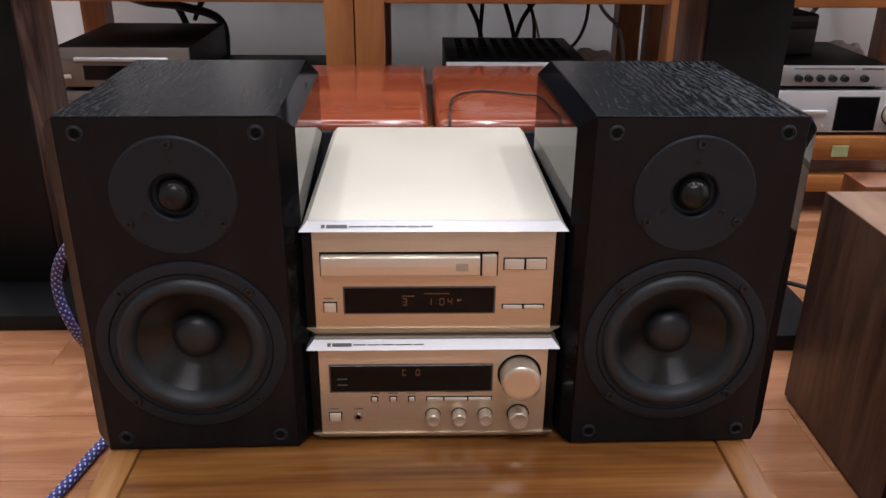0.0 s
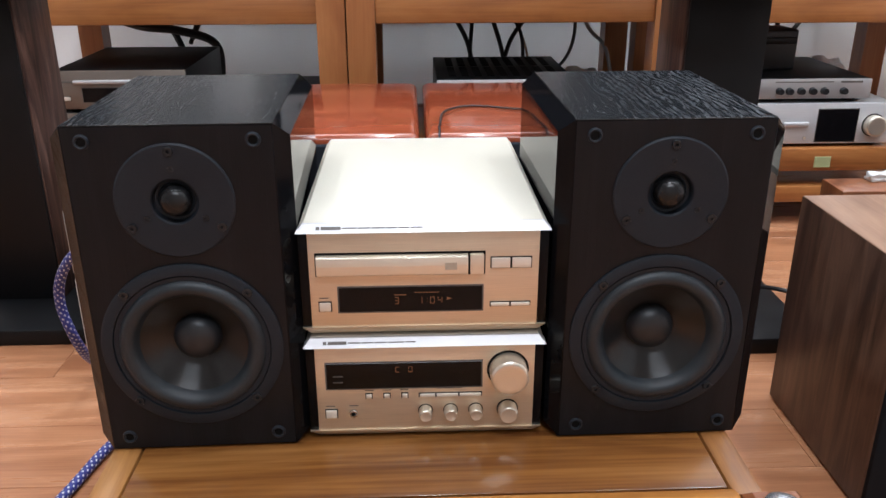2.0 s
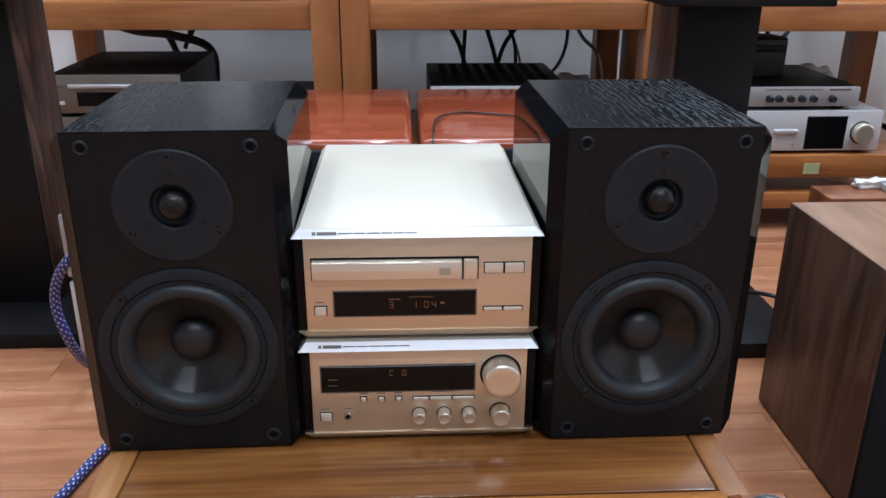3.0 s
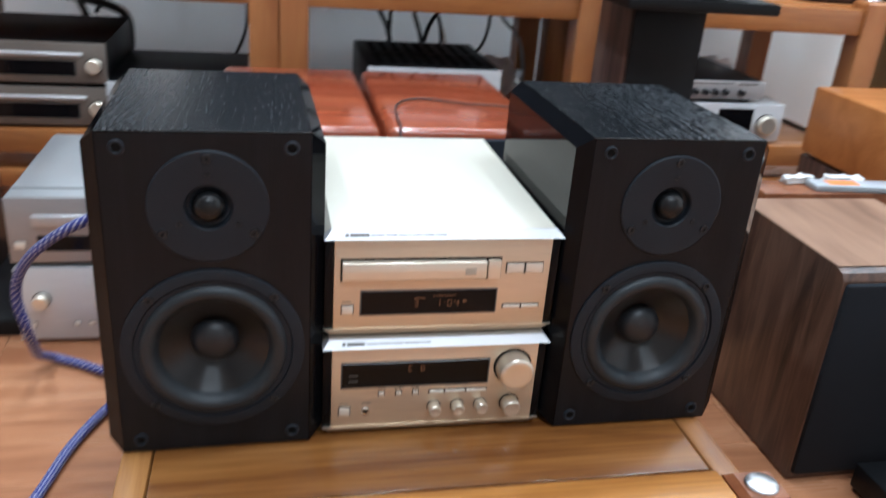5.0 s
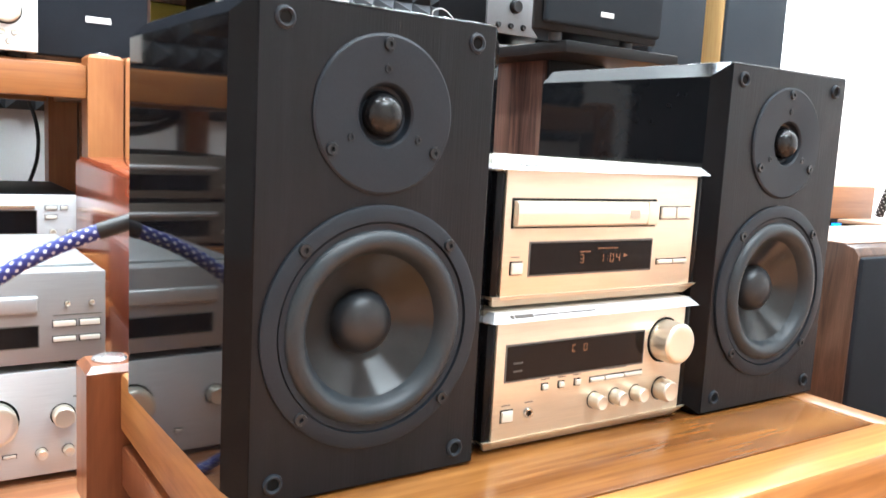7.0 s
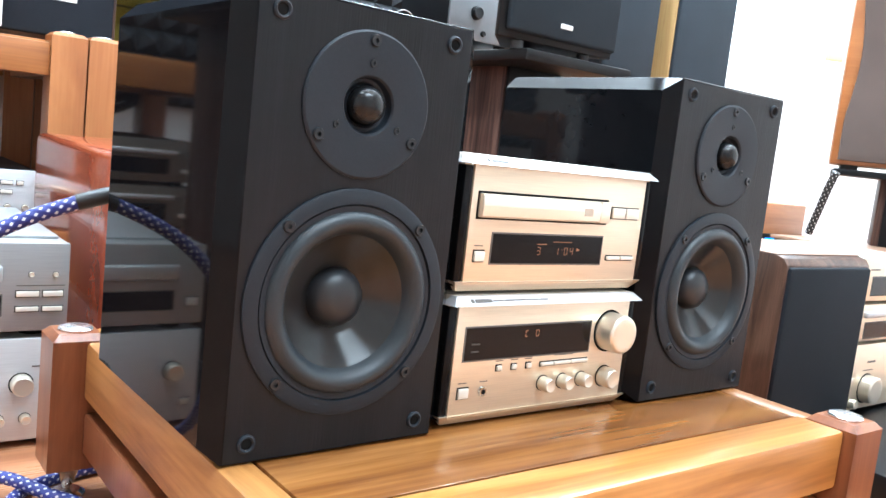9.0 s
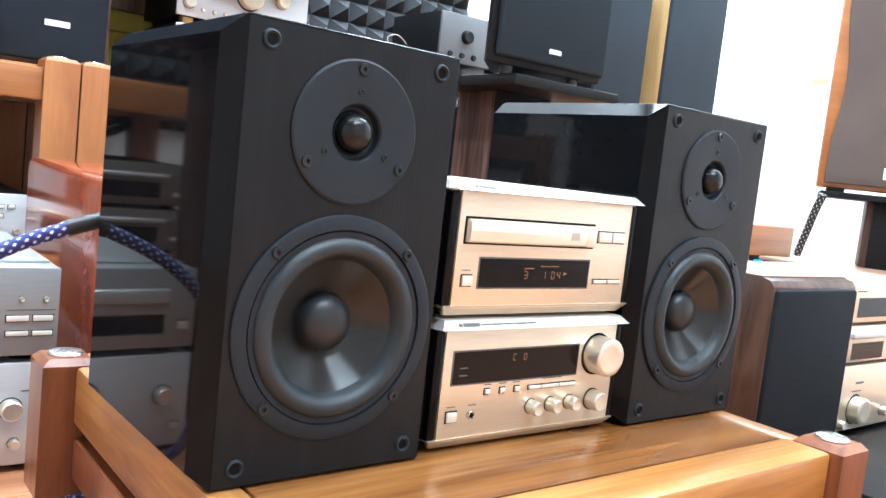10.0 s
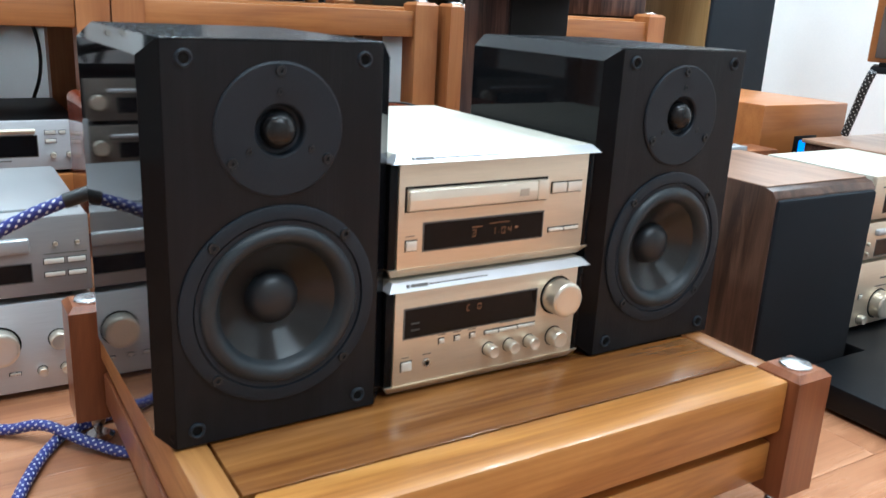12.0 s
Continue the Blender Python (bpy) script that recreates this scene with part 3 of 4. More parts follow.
# receiver on its low feet
receiver = thing("stereo_receiver", "champagne compact stereo receiver with dark display and knobs", "receiver", -0.0017, 0, 0.1622, group="compact stereo")
unit_shell(receiver, 0.1016, -0.0017, 0.0025)
edge_print(receiver, 0.1016, -0.090, [(0.003, 0.003), (0.0165, 0.003), (0.011, 0.001), (0.010, 0.001), (0.011, 0.001), (0.014, 0.001), (0.009, 0.001)])
w = window(receiver, -0.089, 0.0505, 0.0505, 0.0765)
segments("C D", -0.0270, 0.0668, 0.0036, 0.0056, 0.0058, w)
for z in (0.0630, 0.0570):
    part("indicator_print", box(-0.083, -0.0745, -0.0012, -0.0007, z, z + 0.0010, 0), LETTER, w)
knob(receiver, 0.0745, 0.0672, 0.0168, 0.019)
knob(receiver, 0.0750, 0.0258, 0.0088, 0.013)
for x in (0.0005, 0.0235, 0.0465):
    knob(receiver, x - 0.0008, 0.0258, 0.0060, 0.011)
for x in (-0.0515, -0.0352, -0.0190):
    button(receiver, x - 0.0024, x + 0.0024, 0.0405, 0.0445)
for a, b in ((-0.0055, 0.0085), (0.0098, 0.0295), (0.0308, 0.0505)):
    button(receiver, a, b, 0.0410, 0.0438)
button(receiver, -0.0910, -0.0812, 0.0205, 0.0285)
j = part("headphone_jack", lathe([(0, 0.0008), (0.0022, 0.0008), (0.0022, 0.0020), (0.0036, 0.0020), (0.0043, 0.0004)], 24, (-0.0662, 0, 0.0245)), CHROME, receiver)
part("jack_hole", lathe([(0, 0.0012), (0.0023, 0.0012), (0.0024, 0.0006)], 20, (-0.0662, 0, 0.0245)), HOLE, j)
for x in (-0.0910, -0.0695, -0.0550, -0.0390, -0.0235):
    print_bars(receiver, x, 0.0325 if x < -0.06 else 0.0482, [0.008])
print_bars(receiver, 0.0105, 0.0490, [0.004, 0.012, 0.005])

# disc player on top of it
player = thing("cd_player", "champagne compact disc player with closed tray and amber display", "cd player", -0.0017, 0.0, 0.2707, group="compact stereo")
unit_shell(player, 0.1008, -0.0039, 0.0030)
edge_print(player, 0.1008, -0.090, [(0.003, 0.003), (0.0165, 0.003), (0.012, 0.001), (0.010, 0.001), (0.011, 0.001), (0.009, 0.001), (0.009, 0.001), (0.010, 0.001)])
t = part("tray_slot", box(-0.0930, 0.0523, -0.0004, 0.002, 0.0528, 0.0744, 0.0003, 1), HOLE, player)
part("disc_tray", prism([(0.002, 0.0546), (-0.0045, 0.0546), (-0.0062, 0.0560), (-0.0068, 0.0640), (-0.0060, 0.0712), (-0.0040, 0.0726), (0.002, 0.0726)], -0.0915, 0.0372, "x", 0.0003), TRAY, t, "rounded tray front, lightened for the light it catches")
part("tray_print", box(0.0175, 0.0275, -0.0069, -0.0066, 0.0600, 0.0665, 0), plain("faint_print", (0.45, 0.39, 0.31), 0.5), t)
part("eject_button", box(0.0390, 0.0508, -0.0050, 0.002, 0.0546, 0.0726, 0.0008), TRAY, t)
w = window(player, -0.0740, 0.0500, 0.0190, 0.0422)
segments("3", -0.0262, 0.0262, 0.0038, 0.0064, 0.0062, w)
segments("1:04", -0.0058, 0.0262, 0.0038, 0.0064, 0.0066, w)
part("play_mark", prism([(0.0192, 0.0322), (0.0235, 0.0308), (0.0192, 0.0294)], -0.0011, -0.0009, "y"), AMBER, w)
bm = bmesh.new()
for i in range(9):
    box(-0.0085 + i * 0.0024, -0.0070 + i * 0.0024, -0.0011, -0.0009, 0.0365, 0.0373, 0, 1, bm)
box(-0.0265, -0.0160, -0.0011, -0.0009, 0.0345, 0.0352, 0, 1, bm)
part("track_bars", bm, AMBER, w)
for a, b in ((0.0575, 0.0735), (0.0752, 0.0915)):
    button(player, a, b, 0.0590, 0.0680)
    button(player, a, b, 0.0228, 0.0258)
button(player, -0.0910, -0.0812, 0.0205, 0.0285)
print_bars(player, -0.0910, 0.0325, [0.008])


# ---- red cabinets behind the low rack ----
def red_cabinet(x0, x1, label):
    c = thing("red_cabinet", label, "speaker", (x0 + x1) / 2, 0.472, 0, group="red cabinets")
    h = (x1 - x0) / 2
    part("cabinet", box(-h, h, 0.0, 0.395, 0.004, 0.330, 0.012, 4), RED, c)
    part("front_grille", box(-h + 0.012, h - 0.012, -0.012, 0.001, 0.02, 0.318, 0.003), GRILLE, c, "black cloth grille")
    part("base_pad", box(-h + 0.02, h - 0.02, 0.02, 0.37, 0.0, 0.005, 0.001), CABLE, c)
    return c


red_left = red_cabinet(-0.232, 0.001, "glossy red-brown wooden cabinet with rounded edges on the floor")
red_right = red_cabinet(0.011, 0.246, "glossy red-brown wooden cabinet with a thin wire on top")

# ---- walnut speaker on the floor ----
ws = thing("walnut_speaker", "walnut veneered speaker with charcoal cloth grille on the floor", "speaker", 0.578, 0.07, 0)
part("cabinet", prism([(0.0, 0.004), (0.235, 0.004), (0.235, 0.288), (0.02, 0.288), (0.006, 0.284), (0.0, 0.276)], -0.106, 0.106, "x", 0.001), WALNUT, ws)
part("top_veneer", box(-0.1055, 0.1055, 0.016, 0.234, 0.2875, 0.2888, 0.0004, 1), LIT_WALNUT_Y, ws, "walnut top, lightened for the light it reflects")
g = part("grille", box(-0.103, 0.103, -0.006, 0.012, 0.012, 0.274, 0.005, 2), DARKGRILLE, ws, "charcoal cloth grille with bevelled border")
part("floor_pad", box(-0.09, 0.09, 0.02, 0.22, 0, 0.005, 0.001), CABLE, ws)


# ---- racks along the back wall ----
def back_rack(name, x0, x1, y, turn=0, label="", depth=0.44, top=0.478, shelf=0.165):
    r = thing(name, label, "rack", (x0 + x1) / 2, y, 0, turn, group="racks along the wall")
    h, s = (x1 - x0) / 2, 0.055
    # board lengthened past the back posts to shade the wall behind
    part("top_board", box(-h + 0.004, h - 0.004, 0.05, depth + 0.065, top - 0.020, top - 0.001, 0.002), RACKWOOD, r)
    part("shelf_board", box(-h + 0.004, h - 0.004, 0.05, depth - 0.01, shelf - 0.020, shelf, 0.002), RACKWOOD, r)
    for nm, z0, z1 in (("top_rail", top - 0.060, top - 0.007), ("shelf_rail", shelf - 0.047, shelf + 0.001), ("bottom_rail", 0.05, 0.085)):
        part(nm, box(-h + s, h - s, 0.006, 0.05, z0, z1, 0.003), RACKWOOD, r)
        part("back_" + nm, box(-h + s, h - s, depth - 0.01, depth + 0.03, z0, z1, 0.003), RACKWOOD, r)
    for x in (-h + s / 2, h - s / 2):
        for yy in (s / 2, depth + 0.005):
            corner_post(r, x, yy, 0.03, top + 0.012, s, RACKPOST)
            spike_foot(r, x, yy, 0.03)
    for x in (-h + s / 2, h - s / 2):
        for z0, z1 in ((top - 0.060, top), (shelf - 0.047, shelf)):
            part("end_rail", box(x - 0.018, x + 0.018, s, depth - 0.025, z0, z1, 0.003), RACKWOOD, r)
    return r


rack_a = back_rack("tall_audio_rack", -0.803, -0.134, 1.0, 0, "orange wood rack with hi-fi decks on its shelf")
rack_b = back_rack("tall_audio_rack", -0.131, 0.527, 1.0, 0, "orange wood rack with silver amplifiers on top")
rack_c = back_rack("tall_audio_rack", 0.540, 1.168, 0.970, 0, "orange wood rack with an old amplifier on its shelf")


st = part("sticker", box(-0.030, 0.004, 0.0035, 0.0058, 0.126, 0.149, 0.0005, 1), plain("pale_green_paper", (0.36, 0.40, 0.20), 0.6), rack_c, "pale green paper sticker")


# ---- hi-fi components ----
def deck(name, label, category, x, y, z, w, d, h, turn=0, front=None, top=None, items=(), group="", feet=0.008, foot=None):
    """A component whose front's lower middle stands at (x, y, z); items are its front's windows, knobs, buttons, slots and marks."""
    u = thing(name, label, category, x, y, z, turn, group)
    front, top = front or SILVER, top or BLACK_METAL
    part("case", box(-w / 2 + 0.001, w / 2 - 0.001, 0.006, d, feet, h - 0.0005, 0.0012), top, u, "painted steel case")
    part("front_panel", box(-w / 2, w / 2, 0.0, 0.0075, feet, h, 0.0018), front, u)
    for fx in (-w / 2 + 0.03, w / 2 - 0.03):
        for fy in (0.03, d - 0.04):
            part("foot", lathe([(0, 0), (0.013, 0), (0.014, 0.002), (0.014, feet + 0.001), (0, feet + 0.001)], 24, (fx, fy, 0), "z"), foot or BLACK_METAL, u)
    for it in items:
        k, a = it[0], it[1:]
        if k == "win":
            window(u, *a)
        elif k == "knob":
            knob(u, *a)
        elif k == "btn":
            button(u, *a)
        elif k == "slot":
            part("disc_drawer", box(a[0], a[1], -0.006, 0.002, a[2], a[3], 0.003, 3), a[4] if len(a) > 4 else LIP, u)
        elif k == "mark":
            part("printed_mark", box(a[0], a[1], -0.0004, 0.001, a[2], a[3], 0), LETTER, u)
        elif k == "white":
            part("name_plate", box(a[0], a[1], -0.0008, 0.001, a[2], a[3], 0.0002, 1), WHITEPLASTIC, u)
    return u


# stack on the floor beside the low rack
SX = -0.3855
deck("integrated_amplifier", "silver integrated amplifier with round knobs on the floor", "amplifier", SX, 0.47, 0, 0.236, 0.30, 0.122, 0, SILVER, SILVER_TOP,
     [("knob", 0.010, 0.072, 0.021, 0.018), ("knob", 0.075, 0.072, 0.011, 0.014), ("knob", 0.054, 0.033, 0.0055, 0.010), ("knob", 0.080, 0.033, 0.0055, 0.010),
      ("knob", -0.085, 0.072, 0.011, 0.014), ("btn", -0.045, -0.038, 0.031, 0.036), ("btn", -0.025, -0.018, 0.031, 0.036), ("btn", -0.005, 0.002, 0.031, 0.036), ("btn", 0.018, 0.030, 0.032, 0.035),
      ("mark", 0.085, 0.105, 0.090, 0.0915), ("btn", -0.108, -0.096, 0.028, 0.036)], "floor stack")
cd = deck("cd_deck", "silver compact disc deck on a silver amplifier", "cd player", SX, 0.47, 0.122, 0.236, 0.30, 0.104, 0, TITAN, SILVER_TOP,
          [("slot", -0.085, 0.052, 0.062, 0.080, SILVER_TOP), ("win", -0.080, 0.052, 0.026, 0.048), ("btn", 0.066, 0.088, 0.046, 0.052), ("btn", 0.092, 0.112, 0.046, 0.052),
           ("btn", 0.066, 0.088, 0.030, 0.035), ("btn", 0.092, 0.112, 0.030, 0.035), ("knob", 0.080, 0.070, 0.0028, 0.003), ("knob", 0.104, 0.070, 0.0028, 0.003),
           ("btn", -0.110, -0.096, 0.030, 0.040), ("mark", 0.066, 0.114, 0.0575, 0.0585)], "floor stack")
part("lid_plate", box(-0.113, 0.113, 0.035, 0.292, 0.1038, 0.1068, 0.001), SILVER_TOP, cd, "raised silver lid")

# decks on the shelf of the first rack
A = [("win", -0.075, 0.075, 0.022, 0.050), ("mark", -0.12, -0.09, 0.060, 0.064), ("slot", -0.09, 0.09, 0.058, 0.066), ("knob", 0.108, 0.042, 0.014, 0.012), ("btn", -0.12, -0.10, 0.025, 0.033)]
deck("tuner", "black tuner on a rack shelf, shelf shade in its tan front", "tuner", -0.585, 1.015, 0.165, 0.262, 0.33, 0.082, 0, SHADED_TAN, BLACK_METAL, A, "decks on the shelf")
deck("cassette_deck", "tan fronted deck stacked on another deck, shelf shade in its colour", "deck", -0.585, 1.015, 0.247, 0.262, 0.33, 0.084, 0, SHADED_TAN, BLACK_METAL, A, "decks on the shelf")
deck("minidisc_deck", "silver deck with a black disc slot and small buttons", "deck", -0.327, 1.01, 0.165, 0.262, 0.33, 0.096, 0, SILVER, BLACK_METAL,
     [("slot", -0.06, 0.06, 0.074, 0.082, CHAMP), ("win", -0.062, 0.062, 0.034, 0.070), ("knob", -0.098, 0.058, 0.013, 0.014), ("btn", 0.075, 0.092, 0.072, 0.078), ("btn", 0.098, 0.108, 0.072, 0.078),
      ("btn", 0.075, 0.092, 0.057, 0.063), ("knob", 0.086, 0.035, 0.005, 0.006), ("knob", 0.112, 0.035, 0.005, 0.006), ("mark", -0.05, 0.02, 0.026, 0.028)], "decks on the shelf")
deck("power_amplifier", "low amplifier with a black vented top and silver front", "amplifier", 0.186, 1.03, 0.165, 0.284, 0.31, 0.138, 0, SILVER, BLACK_METAL,
     [("win", -0.08, 0.08, 0.05, 0.09), ("knob", 0.11, 0.07, 0.016, 0.014)])
ve = bmesh.new()
for i in range(9):
    for k in range(2):
        box(-0.115 + i * 0.027, -0.100 + i * 0.027, 0.05 + k * 0.13, 0.16 + k * 0.13, 0.1375, 0.1387, 0, 1, ve)
part("vent_grille", ve, HOLE, bpy.data.objects["power_amplifier"])


def on_rack_c(a, b):
    """A place on the turned rack: a along its front, b behind it."""
    p = rack_c.matrix_basis @ Vector((a, b, 0))
    return p.x, p.y


TC = 0
x, y = on_rack_c(-0.040, 0.02)
deck("stereo_receiver", "wide silver receiver with a black display and big knob", "receiver", x, y, 0.165, 0.34, 0.33, 0.092, TC, SILVER, SILVER_TOP,
     [("win", 0.010, 0.094, 0.012, 0.080), ("knob", 0.128, 0.046, 0.021, 0.018), ("slot", -0.06, -0.008, 0.044, 0.054), ("knob", -0.012, 0.02, 0.003, 0.003), ("knob", -0.14, 0.05, 0.012, 0.012)])
x, y = on_rack_c(-0.075, 0.028)
pa = deck("preamplifier", "old slim silver preamplifier with a row of knobs", "amplifier", x, y, 0.257, 0.30, 0.29, 0.048, TC, SILVER_TOP, BLACK_METAL,
          [("knob", kx, 0.024, 0.0066, 0.012, SCREW) for kx in (-0.125, -0.100, -0.04, -0.02, 0.004, 0.028, 0.052, 0.092)] + [("mark", -0.05, 0.07, 0.041, 0.043), ("mark", 0.085, 0.13, 0.040, 0.044)])
x, y = on_rack_c(-0.10, 0.13)
bx_ = thing("power_supply", "black plastic box on top of an old amplifier", "power supply", x, y, 0.305, TC + 6)
part("case", box(-0.06, 0.06, 0, 0.08, 0, 0.085, 0.006, 3), CABLE, bx_)
part("ridge", box(-0.055, 0.055, -0.004, 0.001, 0.055, 0.07, 0.002), BLACK_METAL, bx_)

# units on top of the racks
ZT = 0.478
deck("mini_receiver", "silver mini receiver with a black display and big dial", "receiver", -0.400, 1.03, ZT, 0.285, 0.27, 0.108, 0, WHITEPLASTIC, SILVER_TOP,
     [("win", -0.11, 0.045, 0.052, 0.090), ("slot", -0.11, 0.045, 0.040, 0.046), ("knob", 0.098, 0.070, 0.020, 0.012), ("knob", 0.075, 0.036, 0.004, 0.004), ("knob", 0.092, 0.036, 0.004, 0.004), ("knob", 0.109, 0.036, 0.004, 0.004),
      ("knob", 0.082, 0.022, 0.004, 0.004), ("knob", 0.101, 0.022, 0.004, 0.004), ("mark", -0.02, 0.04, 0.024, 0.028)], "units on the racks")
deck("tape_deck", "white mini tape deck on a silver receiver", "deck", -0.465, 1.03, ZT + 0.108, 0.285, 0.27, 0.105, 0, WHITEPLASTIC, SILVER_TOP,
     [("knob", 0.11, 0.070, 0.005, 0.005), ("knob", 0.128, 0.070, 0.005, 0.005), ("knob", 0.11, 0.045, 0.005, 0.005), ("knob", 0.128, 0.045, 0.005, 0.005), ("win", -0.1, 0.06, 0.03, 0.08)], "units on the racks")
PALEGOLD = plain("pale_gilt_knob", (0.80, 0.71, 0.55), 0.34, 0.55, 0.5, 0, 200, 0.05, 0.0)
GOLD = plain("gold_feet", (0.62, 0.42, 0.18), 0.3, 0.9, 0.5, 0, 200, 0.1, 0.0)
deck("cd_deck", "silver compact disc player with gilt feet on a rack", "cd player", 0.180, 1.08, ZT, 0.268, 0.30, 0.118, 0, SILVER, BLACK_METAL,
     [("slot", -0.070, 0.078, 0.070, 0.096, LIP), ("win", -0.066, 0.078, 0.026, 0.056), ("btn", 0.090, 0.118, 0.050, 0.056), ("btn", 0.090, 0.118, 0.030, 0.036), ("knob", -0.095, 0.048, 0.004, 0.004), ("knob", -0.095, 0.030, 0.004, 0.004),
      ("knob", -0.118, 0.038, 0.010, 0.008), ("mark", -0.118, -0.105, 0.076, 0.080), ("knob", 0.094, 0.070, 0.003, 0.003), ("knob", 0.110, 0.070, 0.003, 0.003)], "silver separates", 0.014, GOLD)
deck("integrated_amplifier", "silver amplifier with a big gilt volume knob on a disc player", "amplifier", 0.178, 1.078, ZT + 0.118, 0.268, 0.30, 0.124, 0, SILVER, BLACK_METAL,
     [("knob", 0.006, 0.072, 0.0235, 0.022, PALEGOLD), ("knob", 0.075, 0.076, 0.0125, 0.015, PALEGOLD), ("knob", -0.112, 0.040, 0.011, 0.012), ("mark", -0.075, -0.045, 0.074, 0.080), ("mark", -0.115, -0.102, 0.078, 0.081)]
     + [("knob", -0.084 + 0.022 * i, 0.030, 0.0038, 0.006) for i in range(5)] + [("knob", 0.048 + 0.031 * i, 0.032, 0.0068, 0.010) for i in range(3)], "silver separates", 0.014, GOLD)
ch = thing("disc_player_boombox", "dark grey boombox with a curved front on top of an amplifier", "boombox", 0.155, 1.02, ZT + 0.242)
arc = [(-0.215 + 0.43 * i / 16, -0.045 * math.sin(math.pi * i / 16)) for i in range(17)]
part("body", prism(arc + [(0.20, 0.24), (-0.20, 0.24)], 0.004, 0.15, "z", 0.004), plain("charcoal_plastic", (0.045, 0.047, 0.052), 0.5, 0, 0.5, 0, 600, 0.15, 0.1), ch)
part("disc_door", box(-0.10, 0.06, -0.062, -0.02, 0.03, 0.10, 0.004), BLACK_METAL, ch)
part("button_strip", box(-0.05, 0.03, -0.064, -0.06, 0.012, 0.022, 0.001), SILVER_TOP, ch)
part("foot", box(-0.12, 0.12, 0.06, 0.2, 0.0, 0.005, 0.001), CABLE, ch)


# ---- speakers on and beside the racks ----
def grille_speaker(name, label, x, y, z, w, d, h, side, cloth, turn=0, edge=0.008, plate=None, feet=0.0, group=""):
    s = thing(name, label, "speaker", x, y, z, turn, group)
    part("cabinet", box(-w / 2, w / 2, 0, d, feet, h, 0.002), side, s)
    g = part("grille", box(-w / 2 + edge, w / 2 - edge, -0.012, 0.001, feet + edge, h - edge, 0.004, 3), cloth, s, "cloth grille")
    if plate:
        px, pz, pw, ph = plate
        part("name_plate", box(px - pw / 2, px + pw / 2, -0.0135, -0.0115, pz - ph / 2, pz + ph / 2, 0.0004, 1), WHITEPLASTIC, g, "small pale name plate")
    if feet:
        for fx in (-w / 2 + 0.025, w / 2 - 0.025):
            for fy in (0.025, d - 0.025):
                part("foot", lathe([(0, 0), (0.010, 0), (0.010, feet + 0.001), (0, feet + 0.001)], 20, (fx, fy, 0), "z"), CABLE, s)
    return s


grille_speaker("grille_speaker", "black cloth speaker with walnut edges on a rack", -0.172, 1.07, ZT, 0.196, 0.22, 0.46, WALNUT, GRILLE, 0, 0.007, (0.010, 0.072, 0.040, 0.010))
dn = thing("grille_speaker", "black speaker with charcoal cloth grille on a stand", "speaker", 0.404, 0.455, 0.530)
part("cabinet", prism([(-0.120, 0), (0.120, 0), (0.116, 0.012), (0.035, 0.095), (-0.035, 0.095), (-0.116, 0.012)], 0.012, 0.37, "z", 0.002), BLACK_METAL, dn, "black cabinet tapering to the back")
dg = part("grille", box(-0.108, 0.117, -0.012, 0.001, 0.021, 0.361, 0.005, 3), GREYGRILLE, dn, "charcoal cloth grille")
part("name_plate", box(-0.010, 0.015, -0.0135, -0.0115, 0.039, 0.046, 0.0004, 1), WHITEPLASTIC, dg, "small pale name plate")
for fx in (-0.07, 0.07):
    part("foot", lathe([(0, 0), (0.010, 0), (0.010, 0.013), (0, 0.013)], 20, (fx, 0.014, 0), "z"), CABLE, dn)
part("foot", lathe([(0, 0), (0.010, 0), (0.010, 0.013), (0, 0.013)], 20, (0, 0.07, 0), "z"), CABLE, dn)
grille_speaker("grille_speaker", "black cloth speaker on a wooden block at the rack end", 1.198, 1.02, 0.550, 0.20, 0.24, 0.42, BLACK_METAL, GREYGRILLE, 0, 0.006, (-0.045, 0.036, 0.022, 0.007))
sb = thing("wooden_block", "dark wooden block under a black speaker", "block", 1.08, 1.03, ZT)
part("block", box(-0.075, 0.075, 0.0, 0.24, 0.003, 0.072, 0.003), DARKWOOD, sb)
part("base", box(-0.06, 0.06, 0.015, 0.225, 0, 0.004, 0.001), CABLE, sb)
LIGHTWOOD = wood("pale_oak_veneer", (0.24, 0.140, 0.050), (0.34, 0.21, 0.082), (0.43, 0.28, 0.12), "z", 0.4, 1.0, 0.0, 0.7, 0.1)
grille_speaker("floorstanding_speaker", "tall floorstanding speaker with pale oak sides and black grille", 1.488, 1.01, 0, 0.255, 0.34, 1.10, LIGHTWOOD, GREYGRILLE, 0, 0.004, None, 0.01)

# small amplifier pair on the turned rack
deck("mini_amplifier", "grey mini amplifier with a round knob", "amplifier", 0.738, 1.05, ZT + 0.122, 0.21, 0.2, 0.134, 0, plain("grey_aluminium", (0.105, 0.108, 0.113), 0.45, 0.3), BLACK_METAL,
     [("knob", -0.030, 0.085, 0.014, 0.012, BLACK_METAL), ("knob", -0.075, 0.042, 0.006, 0.006, BLACK_METAL), ("knob", -0.040, 0.042, 0.006, 0.006, BLACK_METAL), ("knob", -0.005, 0.042, 0.006, 0.006, BLACK_METAL)], "", 0.024)
deck("mini_player", "grey mini player under a mini amplifier", "player", 0.738, 1.05, ZT, 0.21, 0.2, 0.122, 0, bpy.data.materials["grey_aluminium"], BLACK_METAL,
     [("slot", -0.03, 0.08, 0.094, 0.104, SILVER_TOP), ("knob", -0.08, 0.09, 0.005, 0.005, BLACK_METAL)], "", 0.02)
